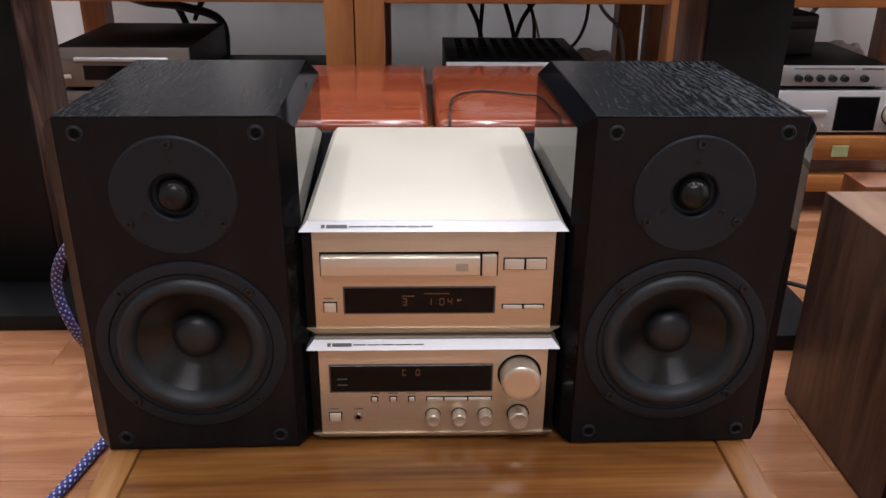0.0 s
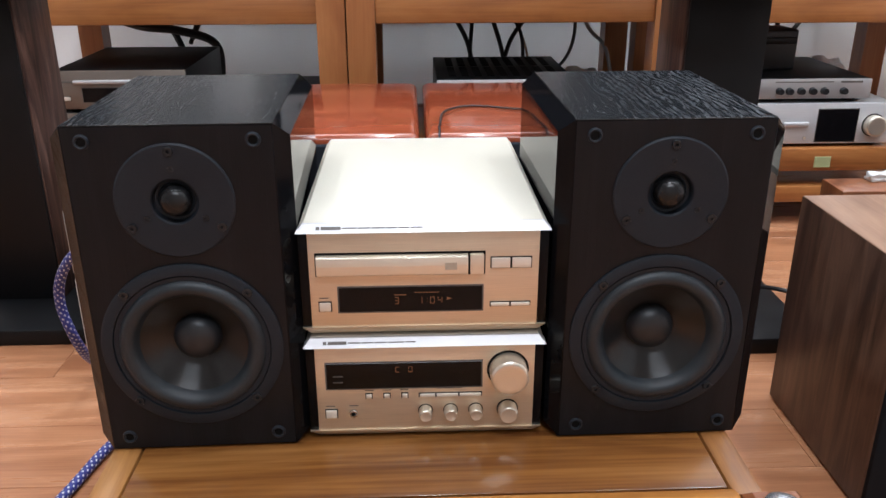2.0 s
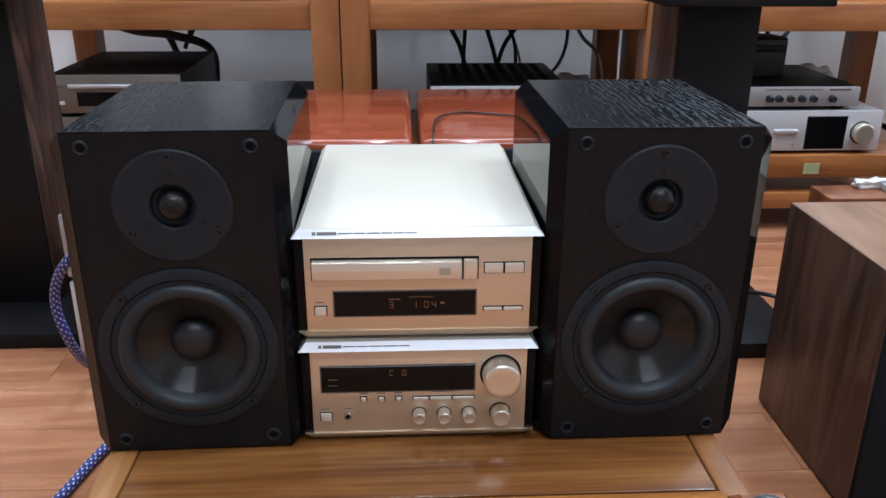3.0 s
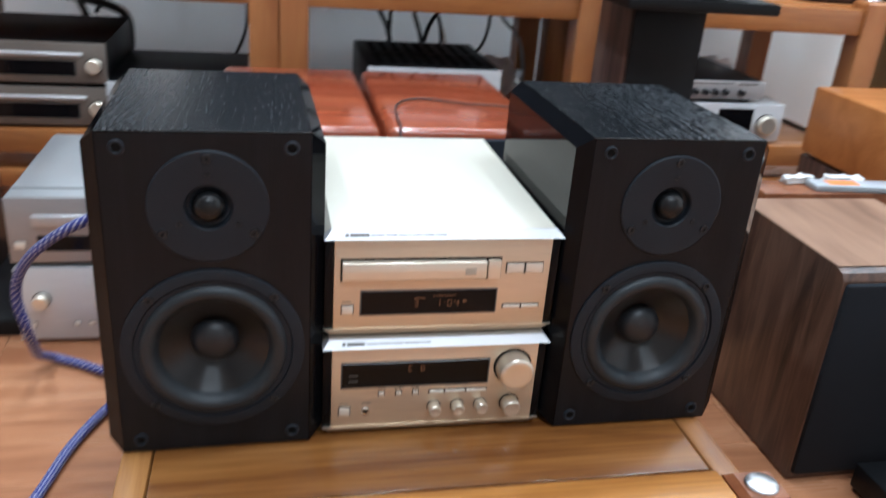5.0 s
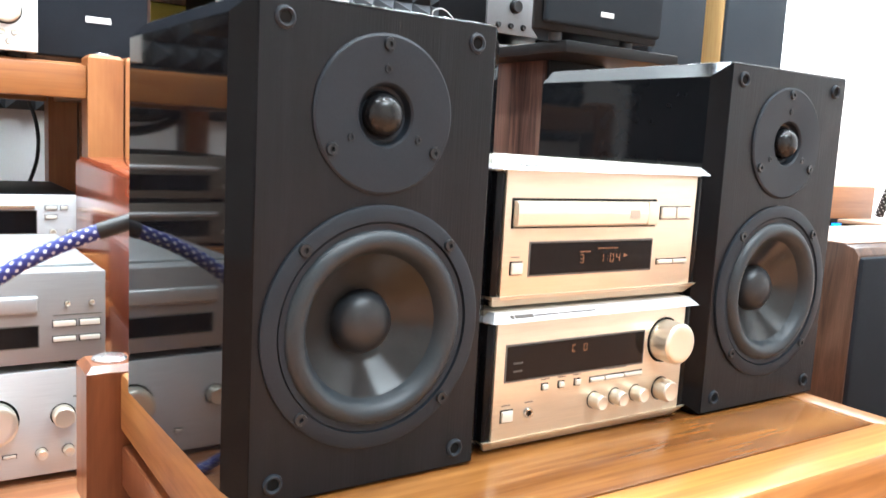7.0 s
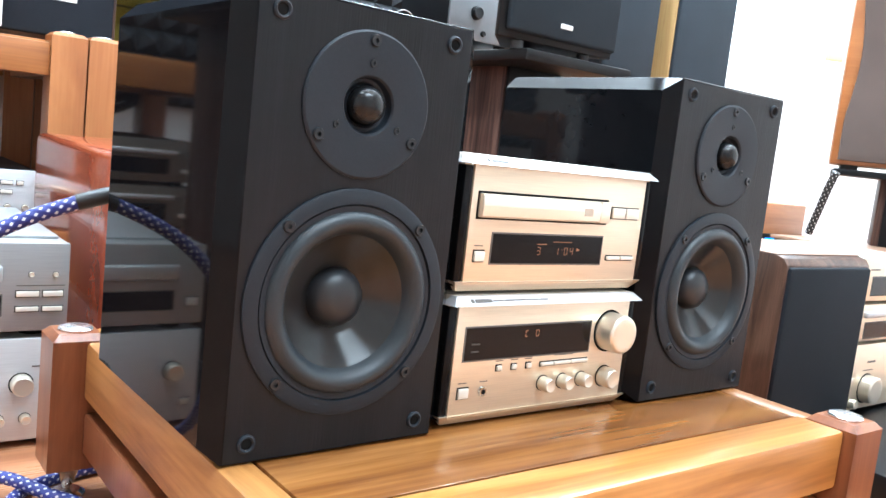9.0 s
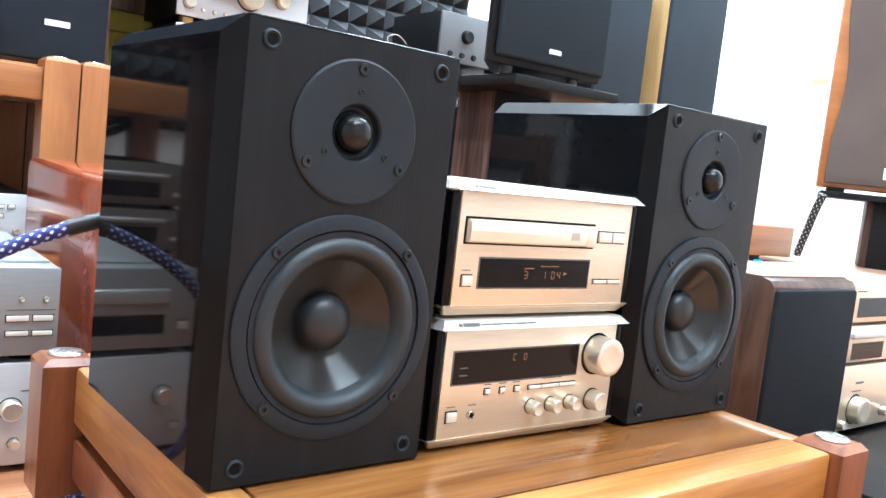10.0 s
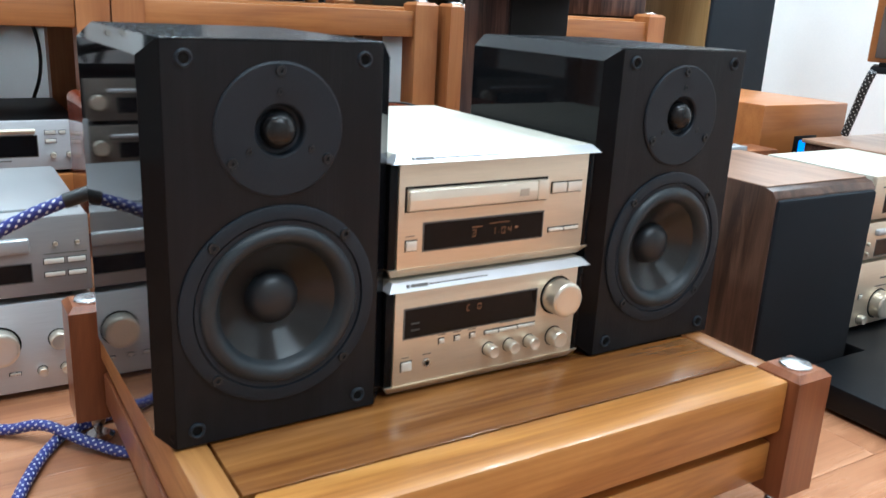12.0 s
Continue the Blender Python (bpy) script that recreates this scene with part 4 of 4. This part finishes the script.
gb = thing("dark_panel_speaker", "dark olive flat cabinet leaning near the foam wall", "speaker", 0.660, 1.30, ZT)
part("cabinet", box(-0.140, 0.150, 0, 0.10, 0, 0.185, 0.003), plain("olive_black_panel", (0.016, 0.018, 0.013), 0.5), gb)
part("stud", lathe([(0, 0.004), (0.004, 0.003), (0.005, 0)], 16, (-0.07, 0, 0.05)), CHROME, gb)


ol = thing("cloth_box", "small olive-yellow cloth box between speaker and amplifiers", "box", 0.005, 1.27, ZT)
part("box", box(-0.065, 0.06, 0, 0.12, 0, 0.145, 0.006, 3), plain("olive_cloth", (0.22, 0.19, 0.035), 0.85, 0, 0.2, 0, 500, 0.5, 0.4), ol)
part("seam", box(-0.066, 0.061, -0.001, 0.121, 0.10, 0.104, 0.001), plain("olive_seam", (0.10, 0.085, 0.02), 0.9), ol)
wb = thing("wooden_case", "plain brown wooden case on an olive box", "case", 0.005, 1.27, ZT + 0.145)
part("case", box(-0.065, 0.06, 0, 0.12, 0.0, 0.13, 0.003), WALNUT, wb)
part("lid_line", box(-0.0655, 0.0605, -0.0006, 0.1, 0.085, 0.088, 0), HOLE, wb)


# ---- speaker stands ----
def speaker_stand(x, y, label):
    s = thing("speaker_stand", label, "stand", x, y, 0, group="speaker stands")
    part("base_plate", box(-0.150, 0.150, -0.115, 0.190, 0.0, 0.026, 0.003), BLACK_METAL, s)
    part("column_front", box(-0.0575, 0.0575, 0.0, 0.006, 0.0262, 0.513, 0.001), BLACK_METAL, s, "matte black front")
    part("column", box(-0.0600, 0.0600, 0.0062, 0.135, 0.0262, 0.513, 0.0015), DARKWOOD, s, "dark rosewood column")
    part("top_plate", box(-0.115, 0.115, -0.100, 0.140, 0.5132, 0.530, 0.003), BLACK_METAL, s)
    return s


speaker_stand(0.4425, 0.537, "black and rosewood speaker stand with a square base")
copy_thing(bpy.data.objects["speaker_stand"], pose(-0.6465, 0.612, 0))

# ---- things around the walnut speaker ----
pl = thing("black_platform", "low glossy black platform on the floor", "platform")
part("board", prism([(0.545, -0.42), (1.12, -0.42), (1.12, 0.44), (0.700, 0.44), (0.700, 0.048), (0.545, 0.048)], 0.006, 0.040, "z", 0.002), BLACK_METAL, pl)
for px, py in ((0.58, -0.38), (1.08, -0.38), (0.74, 0.40), (1.08, 0.40), (0.58, 0.01)):
    part("foot", lathe([(0, 0), (0.012, 0), (0.012, 0.0065), (0, 0.0065)], 20, (px, py, 0), "z"), CABLE, pl)
deck("integrated_amplifier", "champagne amplifier with knobs on a black platform", "amplifier", 0.845, 0.10, 0.040, 0.218, 0.19, 0.110, 0, CHAMP, CHAMP_TOP,
     [("knob", -0.045, 0.040, 0.021, 0.018), ("btn", -0.098, -0.090, 0.054, 0.060), ("knob", 0.05, 0.03, 0.008, 0.010), ("mark", -0.05, -0.025, 0.080, 0.083), ("mark", -0.06, -0.03, 0.068, 0.0695), ("knob", -0.085, 0.02, 0.007, 0.01)], "champagne stack")
deck("tape_deck", "champagne deck with a dark window on an amplifier", "deck", 0.845, 0.10, 0.150, 0.218, 0.19, 0.062, 0, CHAMP, CHAMP_TOP,
     [("win", -0.080, 0.02, 0.010, 0.034), ("slot", -0.088, 0.06, 0.042, 0.052), ("knob", -0.100, 0.03, 0.003, 0.004), ("knob", -0.100, 0.015, 0.003, 0.004)], "champagne stack", 0.005)
deck("tuner", "champagne tuner with a dark window on a deck", "tuner", 0.845, 0.10, 0.212, 0.218, 0.19, 0.070, 0, CHAMP, CHAMP_TOP,
     [("win", -0.080, 0.03, 0.014, 0.042), ("mark", -0.09, -0.06, 0.052, 0.054)], "champagne stack", 0.005)
rc = thing("red_tray_cabinet", "reddish wooden cabinet with small plastic packs on top", "cabinet", 0.735, 0.39, 0)
part("cabinet", box(-0.165, 0.165, 0.0, 0.062, 0.004, 0.265, 0.003), POST, rc)
part("base", box(-0.15, 0.15, 0.008, 0.055, 0, 0.005, 0.001), CABLE, rc)
fc = thing("plastic_case", "flat grey plastic case with an orange label on a cabinet", "case", 0.735, 0.409, 0.265, -4)
part("case", box(-0.075, 0.075, -0.017, 0.017, 0, 0.010, 0.002), plain("clear_grey_plastic", (0.42, 0.44, 0.46), 0.2, 0, 0.6), fc)
part("label", box(-0.050, 0.000, -0.012, 0.010, 0.0101, 0.0106, 0.0002, 1), plain("orange_print", (0.75, 0.20, 0.05), 0.5), fc, "orange label")
for i, (px, py, tw, size) in enumerate(((0.652, 0.440, 8, 0.024), (0.735, 0.441, -9, 0.030))):
    pk = thing("plastic_pack", "small crumpled white plastic pack beside a flat case", "pack", px, py, 0.265, tw)
    b = box(-size, size, -0.010, 0.010, 0, 0.012, 0.002, 2)
    bmesh.ops.subdivide_edges(b, edges=b.edges, cuts=3, use_grid_fill=True)
    for v in b.verts:
        if v.co.z > 0.004:
            v.co += 0.007 * noise.noise_vector(v.co * 75 + Vector((i, 0, 0)))
    part("wrap", b, WHITEPLASTIC, pk)
lc = thing("low_wood_cabinet", "dark brown low wooden cabinet under a wooden amplifier", "cabinet", 1.06, 0.47, 0)
part("cabinet", box(-0.125, 0.14, 0.0, 0.36, 0.004, 0.196, 0.003), DARKWOOD, lc)
part("plinth", box(-0.11, 0.125, 0.012, 0.35, 0, 0.005, 0.001), CABLE, lc)
ORANGEWOOD = wood("orange_cherry_case", (0.27, 0.090, 0.022), (0.36, 0.130, 0.034), (0.44, 0.175, 0.052), "x", 0.35, 1.0, 0.1, 0.6, 0.05)
oa = thing("wooden_amplifier", "orange cherry-wood amplifier with a small blue display", "amplifier", 1.06, 0.457, 0.196)
part("case", box(-0.130, 0.130, 0.0, 0.37, 0.006, 0.140, 0.003), ORANGEWOOD, oa)
dw = part("display_bezel", box(-0.028, 0.040, -0.002, 0.002, 0.036, 0.078, 0.001), BLACK_METAL, oa)
part("display", box(-0.014, 0.026, -0.003, -0.001, 0.046, 0.069, 0), BLUE, dw, "glowing blue display")
for fx in (-0.1, 0.1):
    for fy in (0.04, 0.33):
        part("foot", lathe([(0, 0), (0.014, 0), (0.014, 0.007), (0, 0.007)], 20, (fx, fy, 0), "z"), CABLE, oa)
wc = thing("low_wood_cabinet", "brown wooden cabinet carrying a small black riser", "cabinet", 1.185, 0.125, 0.040)
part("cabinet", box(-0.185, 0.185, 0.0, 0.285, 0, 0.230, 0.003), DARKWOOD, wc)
part("top", box(-0.190, 0.190, -0.004, 0.289, 0.2302, 0.238, 0.002), LIT_WALNUT_Y, wc, "walnut top, lightened for the light it reflects")
ri = thing("speaker_riser", "black riser with rosewood edges under a brown speaker", "stand", 1.180, 0.200, 0.278, -60)
part("column", box(-0.098, 0.098, 0.0035, 0.08, 0.0, 0.1278, 0.002), DARKWOOD, ri)
part("column_front", box(-0.085, 0.085, -0.002, 0.003, 0.001, 0.127, 0.001), BLACK_METAL, ri)
part("top_plate", box(-0.185, 0.185, -0.035, 0.112, 0.128, 0.140, 0.002), BLACK_METAL, ri)
bs = thing("brown_speaker", "cherry-wood speaker with brown cloth grille on a riser", "speaker", 1.143, 0.211, 0.418, -60)
part("cabinet", box(-0.165, 0.165, 0.0, 0.10, 0.008, 0.46, 0.003), ORANGEWOOD, bs)
wave = [(-0.153, 0.016), (0.160, 0.016), (0.160, 0.45)] + [(-0.153 + 0.012 * math.sin(math.pi * min(1, max(0, (z - 0.06) / 0.30))) ** 2 * (1 if z > 0.12 else 0.3), z) for z in [0.45 - 0.434 * i / 20 for i in range(20)]]
bg = part("grille", prism(wave, -0.018, 0.001, "y", 0.002), BROWNGRILLE, bs, "brown cloth grille with a curved edge")
part("name_plate", box(-0.055, -0.012, -0.0195, -0.0175, 0.030, 0.052, 0.0005, 1), WHITEPLASTIC, bg)
part("badge", box(-0.035, 0.020, -0.020, -0.0175, 0.018, 0.034, 0.0005, 1), BLACK_METAL, bg)
for fx in (-0.13, 0.13):
    part("foot", box(fx - 0.015, fx + 0.015, 0.01, 0.09, 0, 0.009, 0.001), CABLE, bs)


yo = thing("paper_tag", "small yellow paper tag on the white side wall", "tag", RX1, 0.98, 0.815)
part("tag", prism([(-0.030, -0.024), (0.030, -0.018), (0.026, 0.022), (0.0, 0.028), (-0.028, 0.020)], -0.004, 0.0, "x", 0.001), plain("yellow_paper", (0.84, 0.68, 0.22), 0.7), yo)


# ---- foam on the wall ----
def foam_panel(x, z):
    n, p, hh = 8, 0.06, 0.046
    ob = thing("foam_panel", "charcoal pyramid acoustic foam panel on the wall", "acoustic foam", x, RY1, z, group="foam panels")
    verts, faces = [], []
    for i in range(n):
        for k in range(n):
            b = len(verts)
            x0, z0 = i * p, k * p
            verts += [(x0, -0.012, z0), (x0 + p, -0.012, z0), (x0 + p, -0.012, z0 + p), (x0, -0.012, z0 + p), (x0 + p / 2 + random.uniform(-0.002, 0.002), -0.012 - hh, z0 + p / 2 + random.uniform(-0.002, 0.002))]
            faces += [(b, b + 1, b + 4), (b + 1, b + 2, b + 4), (b + 2, b + 3, b + 4), (b + 3, b, b + 4)]
    me = bpy.data.meshes.new("foam_relief")
    me.from_pydata(verts, [], faces)
    me.materials.append(FOAM)
    o = tagged(new("foam_relief", me), kind="stuff")
    o.parent = ob
    part("backing", box(0.0005, n * p - 0.0005, -0.0122, 0.0, 0.0005, n * p - 0.0005, 0), FOAM, ob)
    return ob


fp = foam_panel(-1.27, 0.40)
for i in range(5):
    for k in range(2):
        if i or k:
            copy_thing(fp, pose(-1.27 + 0.481 * i, RY1, 0.40 + 0.481 * k))


# ---- cables ----
def braided(name, points, radius, label, steps=10, seg=14, weave=None):
    me = bpy.data.meshes.new(name)
    bm = tube(points, radius, seg, None, steps)
    uv = bm.loops.layers.uv.new("braid")
    bm.verts.index_update()
    dist, last, cen = [], None, []
    rings = len(bm.verts) // seg
    bm.verts.ensure_lookup_table()
    for i in range(rings):
        c = sum((bm.verts[i * seg + k].co for k in range(seg)), Vector()) / seg
        dist.append((dist[-1] + (c - last).length) if last else 0.0)
        last = c
    for f in bm.faces:
        ks = [l.vert.index % seg for l in f.loops]
        wrap = max(ks) - min(ks) > seg / 2
        for l in f.loops:
            k = l.vert.index % seg
            l[uv].uv = ((k + (seg if wrap and k < seg / 2 else 0)) / seg, dist[l.vert.index // seg] / (2 * math.pi * radius))
        f.smooth = True
    bm.to_mesh(me)
    bm.free()
    me.materials.append(weave or BRAID)
    return tagged(new(name, me), label, "cable")


def braid_material(name, ground, fleck, wide):
    m, nt, b = mat(name, 0.55)
    tc = nt.nodes.new("ShaderNodeUVMap")
    tc.uv_map = "braid"
    sep = nt.nodes.new("ShaderNodeSeparateXYZ")
    nt.links.new(tc.outputs[0], sep.inputs[0])

    def op(kind, a, c):
        n = nt.nodes.new("ShaderNodeMath")
        n.operation = kind
        for i, v in enumerate((a, c)):
            if isinstance(v, (int, float)):
                n.inputs[i].default_value = v
            else:
                nt.links.new(v, n.inputs[i])
        return n.outputs[0]
    u, v = op("MULTIPLY", sep.outputs[0], 5.0), op("MULTIPLY", sep.outputs[1], 4.0)
    p, q = op("FRACT", op("ADD", u, v), 0), op("FRACT", op("SUBTRACT", u, v), 0)
    white = op("MULTIPLY", op("LESS_THAN", p, wide), op("LESS_THAN", q, wide * 1.3))
    r = ramp(nt, white, [(0.0, ground), (1.0, fleck)])
    nt.links.new(r.outputs[0], b.inputs["Base Color"])
    bump(nt, b, op("ADD", op("ABSOLUTE", op("SUBTRACT", p, 0.5), 0), op("ABSOLUTE", op("SUBTRACT", q, 0.5), 0)), 0.6, 0.001)
    return m


BRAID = braid_material("blue_white_braid", (0.022, 0.030, 0.19), (0.58, 0.58, 0.62), 0.35)
SPECKLE = braid_material("black_white_braid", (0.012, 0.011, 0.012), (0.55, 0.55, 0.55), 0.30)
braided("speaker_cable", [(-0.316, 0.246, 0.296), (-0.349, 0.252, 0.282), (-0.384, 0.258, 0.262), (-0.418, 0.270, 0.232), (-0.441, 0.286, 0.196), (-0.449, 0.296, 0.160), (-0.445, 0.302, 0.122), (-0.448, 0.330, 0.080), (-0.456, 0.375, 0.040),
                          (-0.448, 0.412, 0.012), (-0.415, 0.402, 0.0072), (-0.379, 0.377, 0.0090), (-0.344, 0.350, 0.0190), (-0.303, 0.303, 0.0110), (-0.255, 0.265, 0.0072), (-0.12, 0.24, 0.0072)], 0.0062, "blue and white braided speaker cable looping to the floor")
braided("speaker_cable", [(-0.10, 0.39, 0.0072), (-0.24, 0.375, 0.0072), (-0.315, 0.352, 0.0066), (-0.345, 0.318, 0.0066), (-0.368, 0.270, 0.0072), (-0.390, 0.205, 0.0072), (-0.409, 0.113, 0.0072), (-0.455, -0.05, 0.0072), (-0.53, -0.32, 0.0072)], 0.0062, "blue and white braided cable running over the floor")
sl = thing("cable_sleeve", "black heat-shrink sleeve at the end of a braided cable", "cable sleeve")
part("sleeve", tube([(-0.2300, 0.226, 0.300), (-0.262, 0.236, 0.306), (-0.290, 0.242, 0.304), (-0.318, 0.2465, 0.2952)], 0.0070, 14), CABLE, sl)


def plastic_bag(x, y, z, s, label):
    bm = bmesh.new()
    bmesh.ops.create_icosphere(bm, subdivisions=4, radius=1.0)
    for v in bm.verts:
        c = v.co.copy()
        f = 1 + 0.32 * noise.noise(c * 2.3) + 0.14 * abs(noise.noise(c * 6.1)) + 0.06 * noise.noise(c * 13)
        v.co = Vector((c.x * s[0], c.y * s[1], max(-0.92, c.z) * s[2])) * f
    lo = min(v.co.z for v in bm.verts)
    for v in bm.verts:
        v.co.z -= lo
    b = thing("plastic_bag", label, "plastic bag", x, y, z)
    part("bag", bm, BAG, b)
    return b


BAG = plain("crumpled_plastic_film", (0.74, 0.75, 0.77), 0.5, 0, 0.4, 0, 60, 0.06, 0.2)
plastic_bag(1.00, 1.36, 0.165, (0.075, 0.040, 0.060), "crumpled pale plastic bag on a rack shelf")
plastic_bag(0.40, 1.37, 0.165, (0.070, 0.038, 0.050), "crumpled pale plastic bag behind an amplifier")


def wire(label, points, r=0.003, material=None, name="cable"):
    return tagged(part(name, tube(points, r, 8), material or CABLE), label, "cable")


GREY = plain("grey_cable_pvc", (0.30, 0.30, 0.29), 0.5, 0, 0.5, 0, 300, 0.1, 0.0)
BK = "black cable hanging behind an amplifier in the rack"
wire(BK, [(0.085, 1.50, 0.47), (0.095, 1.44, 0.40), (0.130, 1.40, 0.33), (0.150, 1.36, 0.24)], 0.0055)
wire(BK, [(0.150, 1.50, 0.47), (0.145, 1.44, 0.38), (0.138, 1.40, 0.31), (0.135, 1.36, 0.24)], 0.0050)
wire(BK, [(0.170, 1.50, 0.47), (0.195, 1.44, 0.38), (0.215, 1.40, 0.31), (0.230, 1.36, 0.22)], 0.0055)
wire(BK, [(0.185, 1.50, 0.47), (0.230, 1.44, 0.40), (0.262, 1.40, 0.345), (0.265, 1.37, 0.25)], 0.0045)
wire(BK, [(0.310, 1.50, 0.47), (0.280, 1.44, 0.39), (0.235, 1.40, 0.33), (0.205, 1.36, 0.24)], 0.0055)
wire("thin tan cable behind an amplifier", [(0.255, 1.50, 0.47), (0.256, 1.44, 0.38), (0.275, 1.40, 0.31), (0.290, 1.36, 0.22)], 0.003, plain("tan_cable", (0.35, 0.22, 0.12), 0.5))
wire("grey cable curving behind the rack", [(0.405, 1.52, 0.47), (0.435, 1.46, 0.36), (0.475, 1.42, 0.31), (0.490, 1.40, 0.22), (0.470, 1.40, 0.17)], 0.0048, GREY)
wire("grey cable curving behind the rack", [(0.400, 1.52, 0.47), (0.405, 1.46, 0.36), (0.380, 1.42, 0.29), (0.330, 1.40, 0.25), (0.28, 1.38, 0.24)], 0.0042, plain("dark_grey_cable", (0.09, 0.09, 0.09), 0.5))
wire("bundle of black cables behind a deck", [(-0.80, 1.50, 0.47), (-0.74, 1.45, 0.40), (-0.66, 1.42, 0.37), (-0.56, 1.40, 0.36), (-0.47, 1.38, 0.33), (-0.46, 1.36, 0.24)], 0.010)
wire("black cable behind a deck", [(-0.78, 1.48, 0.45), (-0.70, 1.44, 0.40), (-0.60, 1.42, 0.385), (-0.55, 1.40, 0.30), (-0.55, 1.38, 0.24)], 0.008)
wire("black cable behind a deck", [(-0.50, 1.50, 0.47), (-0.515, 1.45, 0.40), (-0.535, 1.40, 0.33)], 0.0055)
wire("black cable behind a deck", [(-0.475, 1.50, 0.47), (-0.50, 1.45, 0.41), (-0.53, 1.40, 0.34)], 0.005)
wire("black cable hanging by a rack post", [(-0.235, 1.52, 0.47), (-0.205, 1.48, 0.38), (-0.205, 1.46, 0.30), (-0.24, 1.40, 0.22)], 0.004)
wire("black cable behind the turned rack", [(0.955, 1.52, 0.50), (0.940, 1.50, 0.40), (0.925, 1.48, 0.31), (0.90, 1.44, 0.22)], 0.006)
wire("black cable behind the turned rack", [(1.10, 1.56, 0.50), (1.04, 1.54, 0.40), (0.96, 1.50, 0.31), (0.90, 1.46, 0.24)], 0.006)
wire("white cable over the old amplifier", [(0.80, 1.50, 0.40), (0.76, 1.40, 0.37), (0.73, 1.34, 0.345), (0.70, 1.30, 0.305)], 0.004, WHITEPLASTIC)
wire("thin black wire lying over a red cabinet", [(0.028, 0.470, 0.20), (0.028, 0.461, 0.29), (0.029, 0.4745, 0.331), (0.031, 0.52, 0.3325), (0.042, 0.60, 0.334), (0.085, 0.645, 0.3325), (0.15, 0.62, 0.3325), (0.236, 0.585, 0.3325), (0.30, 0.58, 0.29), (0.33, 0.62, 0.05)], 0.0016)
wire("thin grey wire hanging from the mini amplifier", [(0.540, 1.045, 0.640), (0.505, 1.02, 0.648), (0.475, 1.0, 0.646), (0.459, 0.998, 0.634), (0.481, 0.996, 0.604), (0.522, 0.992, 0.564), (0.556, 0.985, 0.524), (0.577, 0.968, 0.472), (0.612, 0.965, 0.420), (0.592, 0.965, 0.392)], 0.0013, GREY)
wire("white cable beside the silver separates", [(0.315, 1.20, 0.60), (0.335, 1.16, 0.575), (0.352, 1.14, 0.545), (0.330, 1.14, 0.520), (0.330, 1.20, 0.490)], 0.0045, WHITEPLASTIC)
braided("speckled_cable", [(1.050, 0.332, 0.410), (1.055, 0.345, 0.380), (1.067, 0.362, 0.340), (1.079, 0.378, 0.305), (1.085, 0.386, 0.287)], 0.0075, "black braided cable with pale dots under the brown speaker", 8, 12, SPECKLE)
wire("black cable on the floor behind the walnut speaker", [(0.46, 0.62, 0.03), (0.52, 0.56, 0.05), (0.56, 0.50, 0.07), (0.60, 0.47, 0.06), (0.66, 0.465, 0.02)], 0.0035)


# ---- floor boards ----
random.seed(5)
BW, BL = 0.125, 1.21
yy = RY0
while yy < RY1 - 0.01:
    xx = RX0 - random.uniform(0, BL)
    while xx < RX1:
        a, b = max(xx, RX0), min(xx + BL, RX1)
        c = min(yy + BW, RY1)
        if b - a > 0.02:
            bm = box(-(b - a) / 2 + 0.0003, (b - a) / 2 - 0.0003, -(c - yy) / 2 + 0.0003, (c - yy) / 2 - 0.0003, -0.010, 0.0, 0.0005, 1)
            ob = part("floor_board", bm, FLOORWOOD, floor)
            ob.location = ((a + b) / 2, (yy + c) / 2, 0)
        xx += BL
    yy += BW
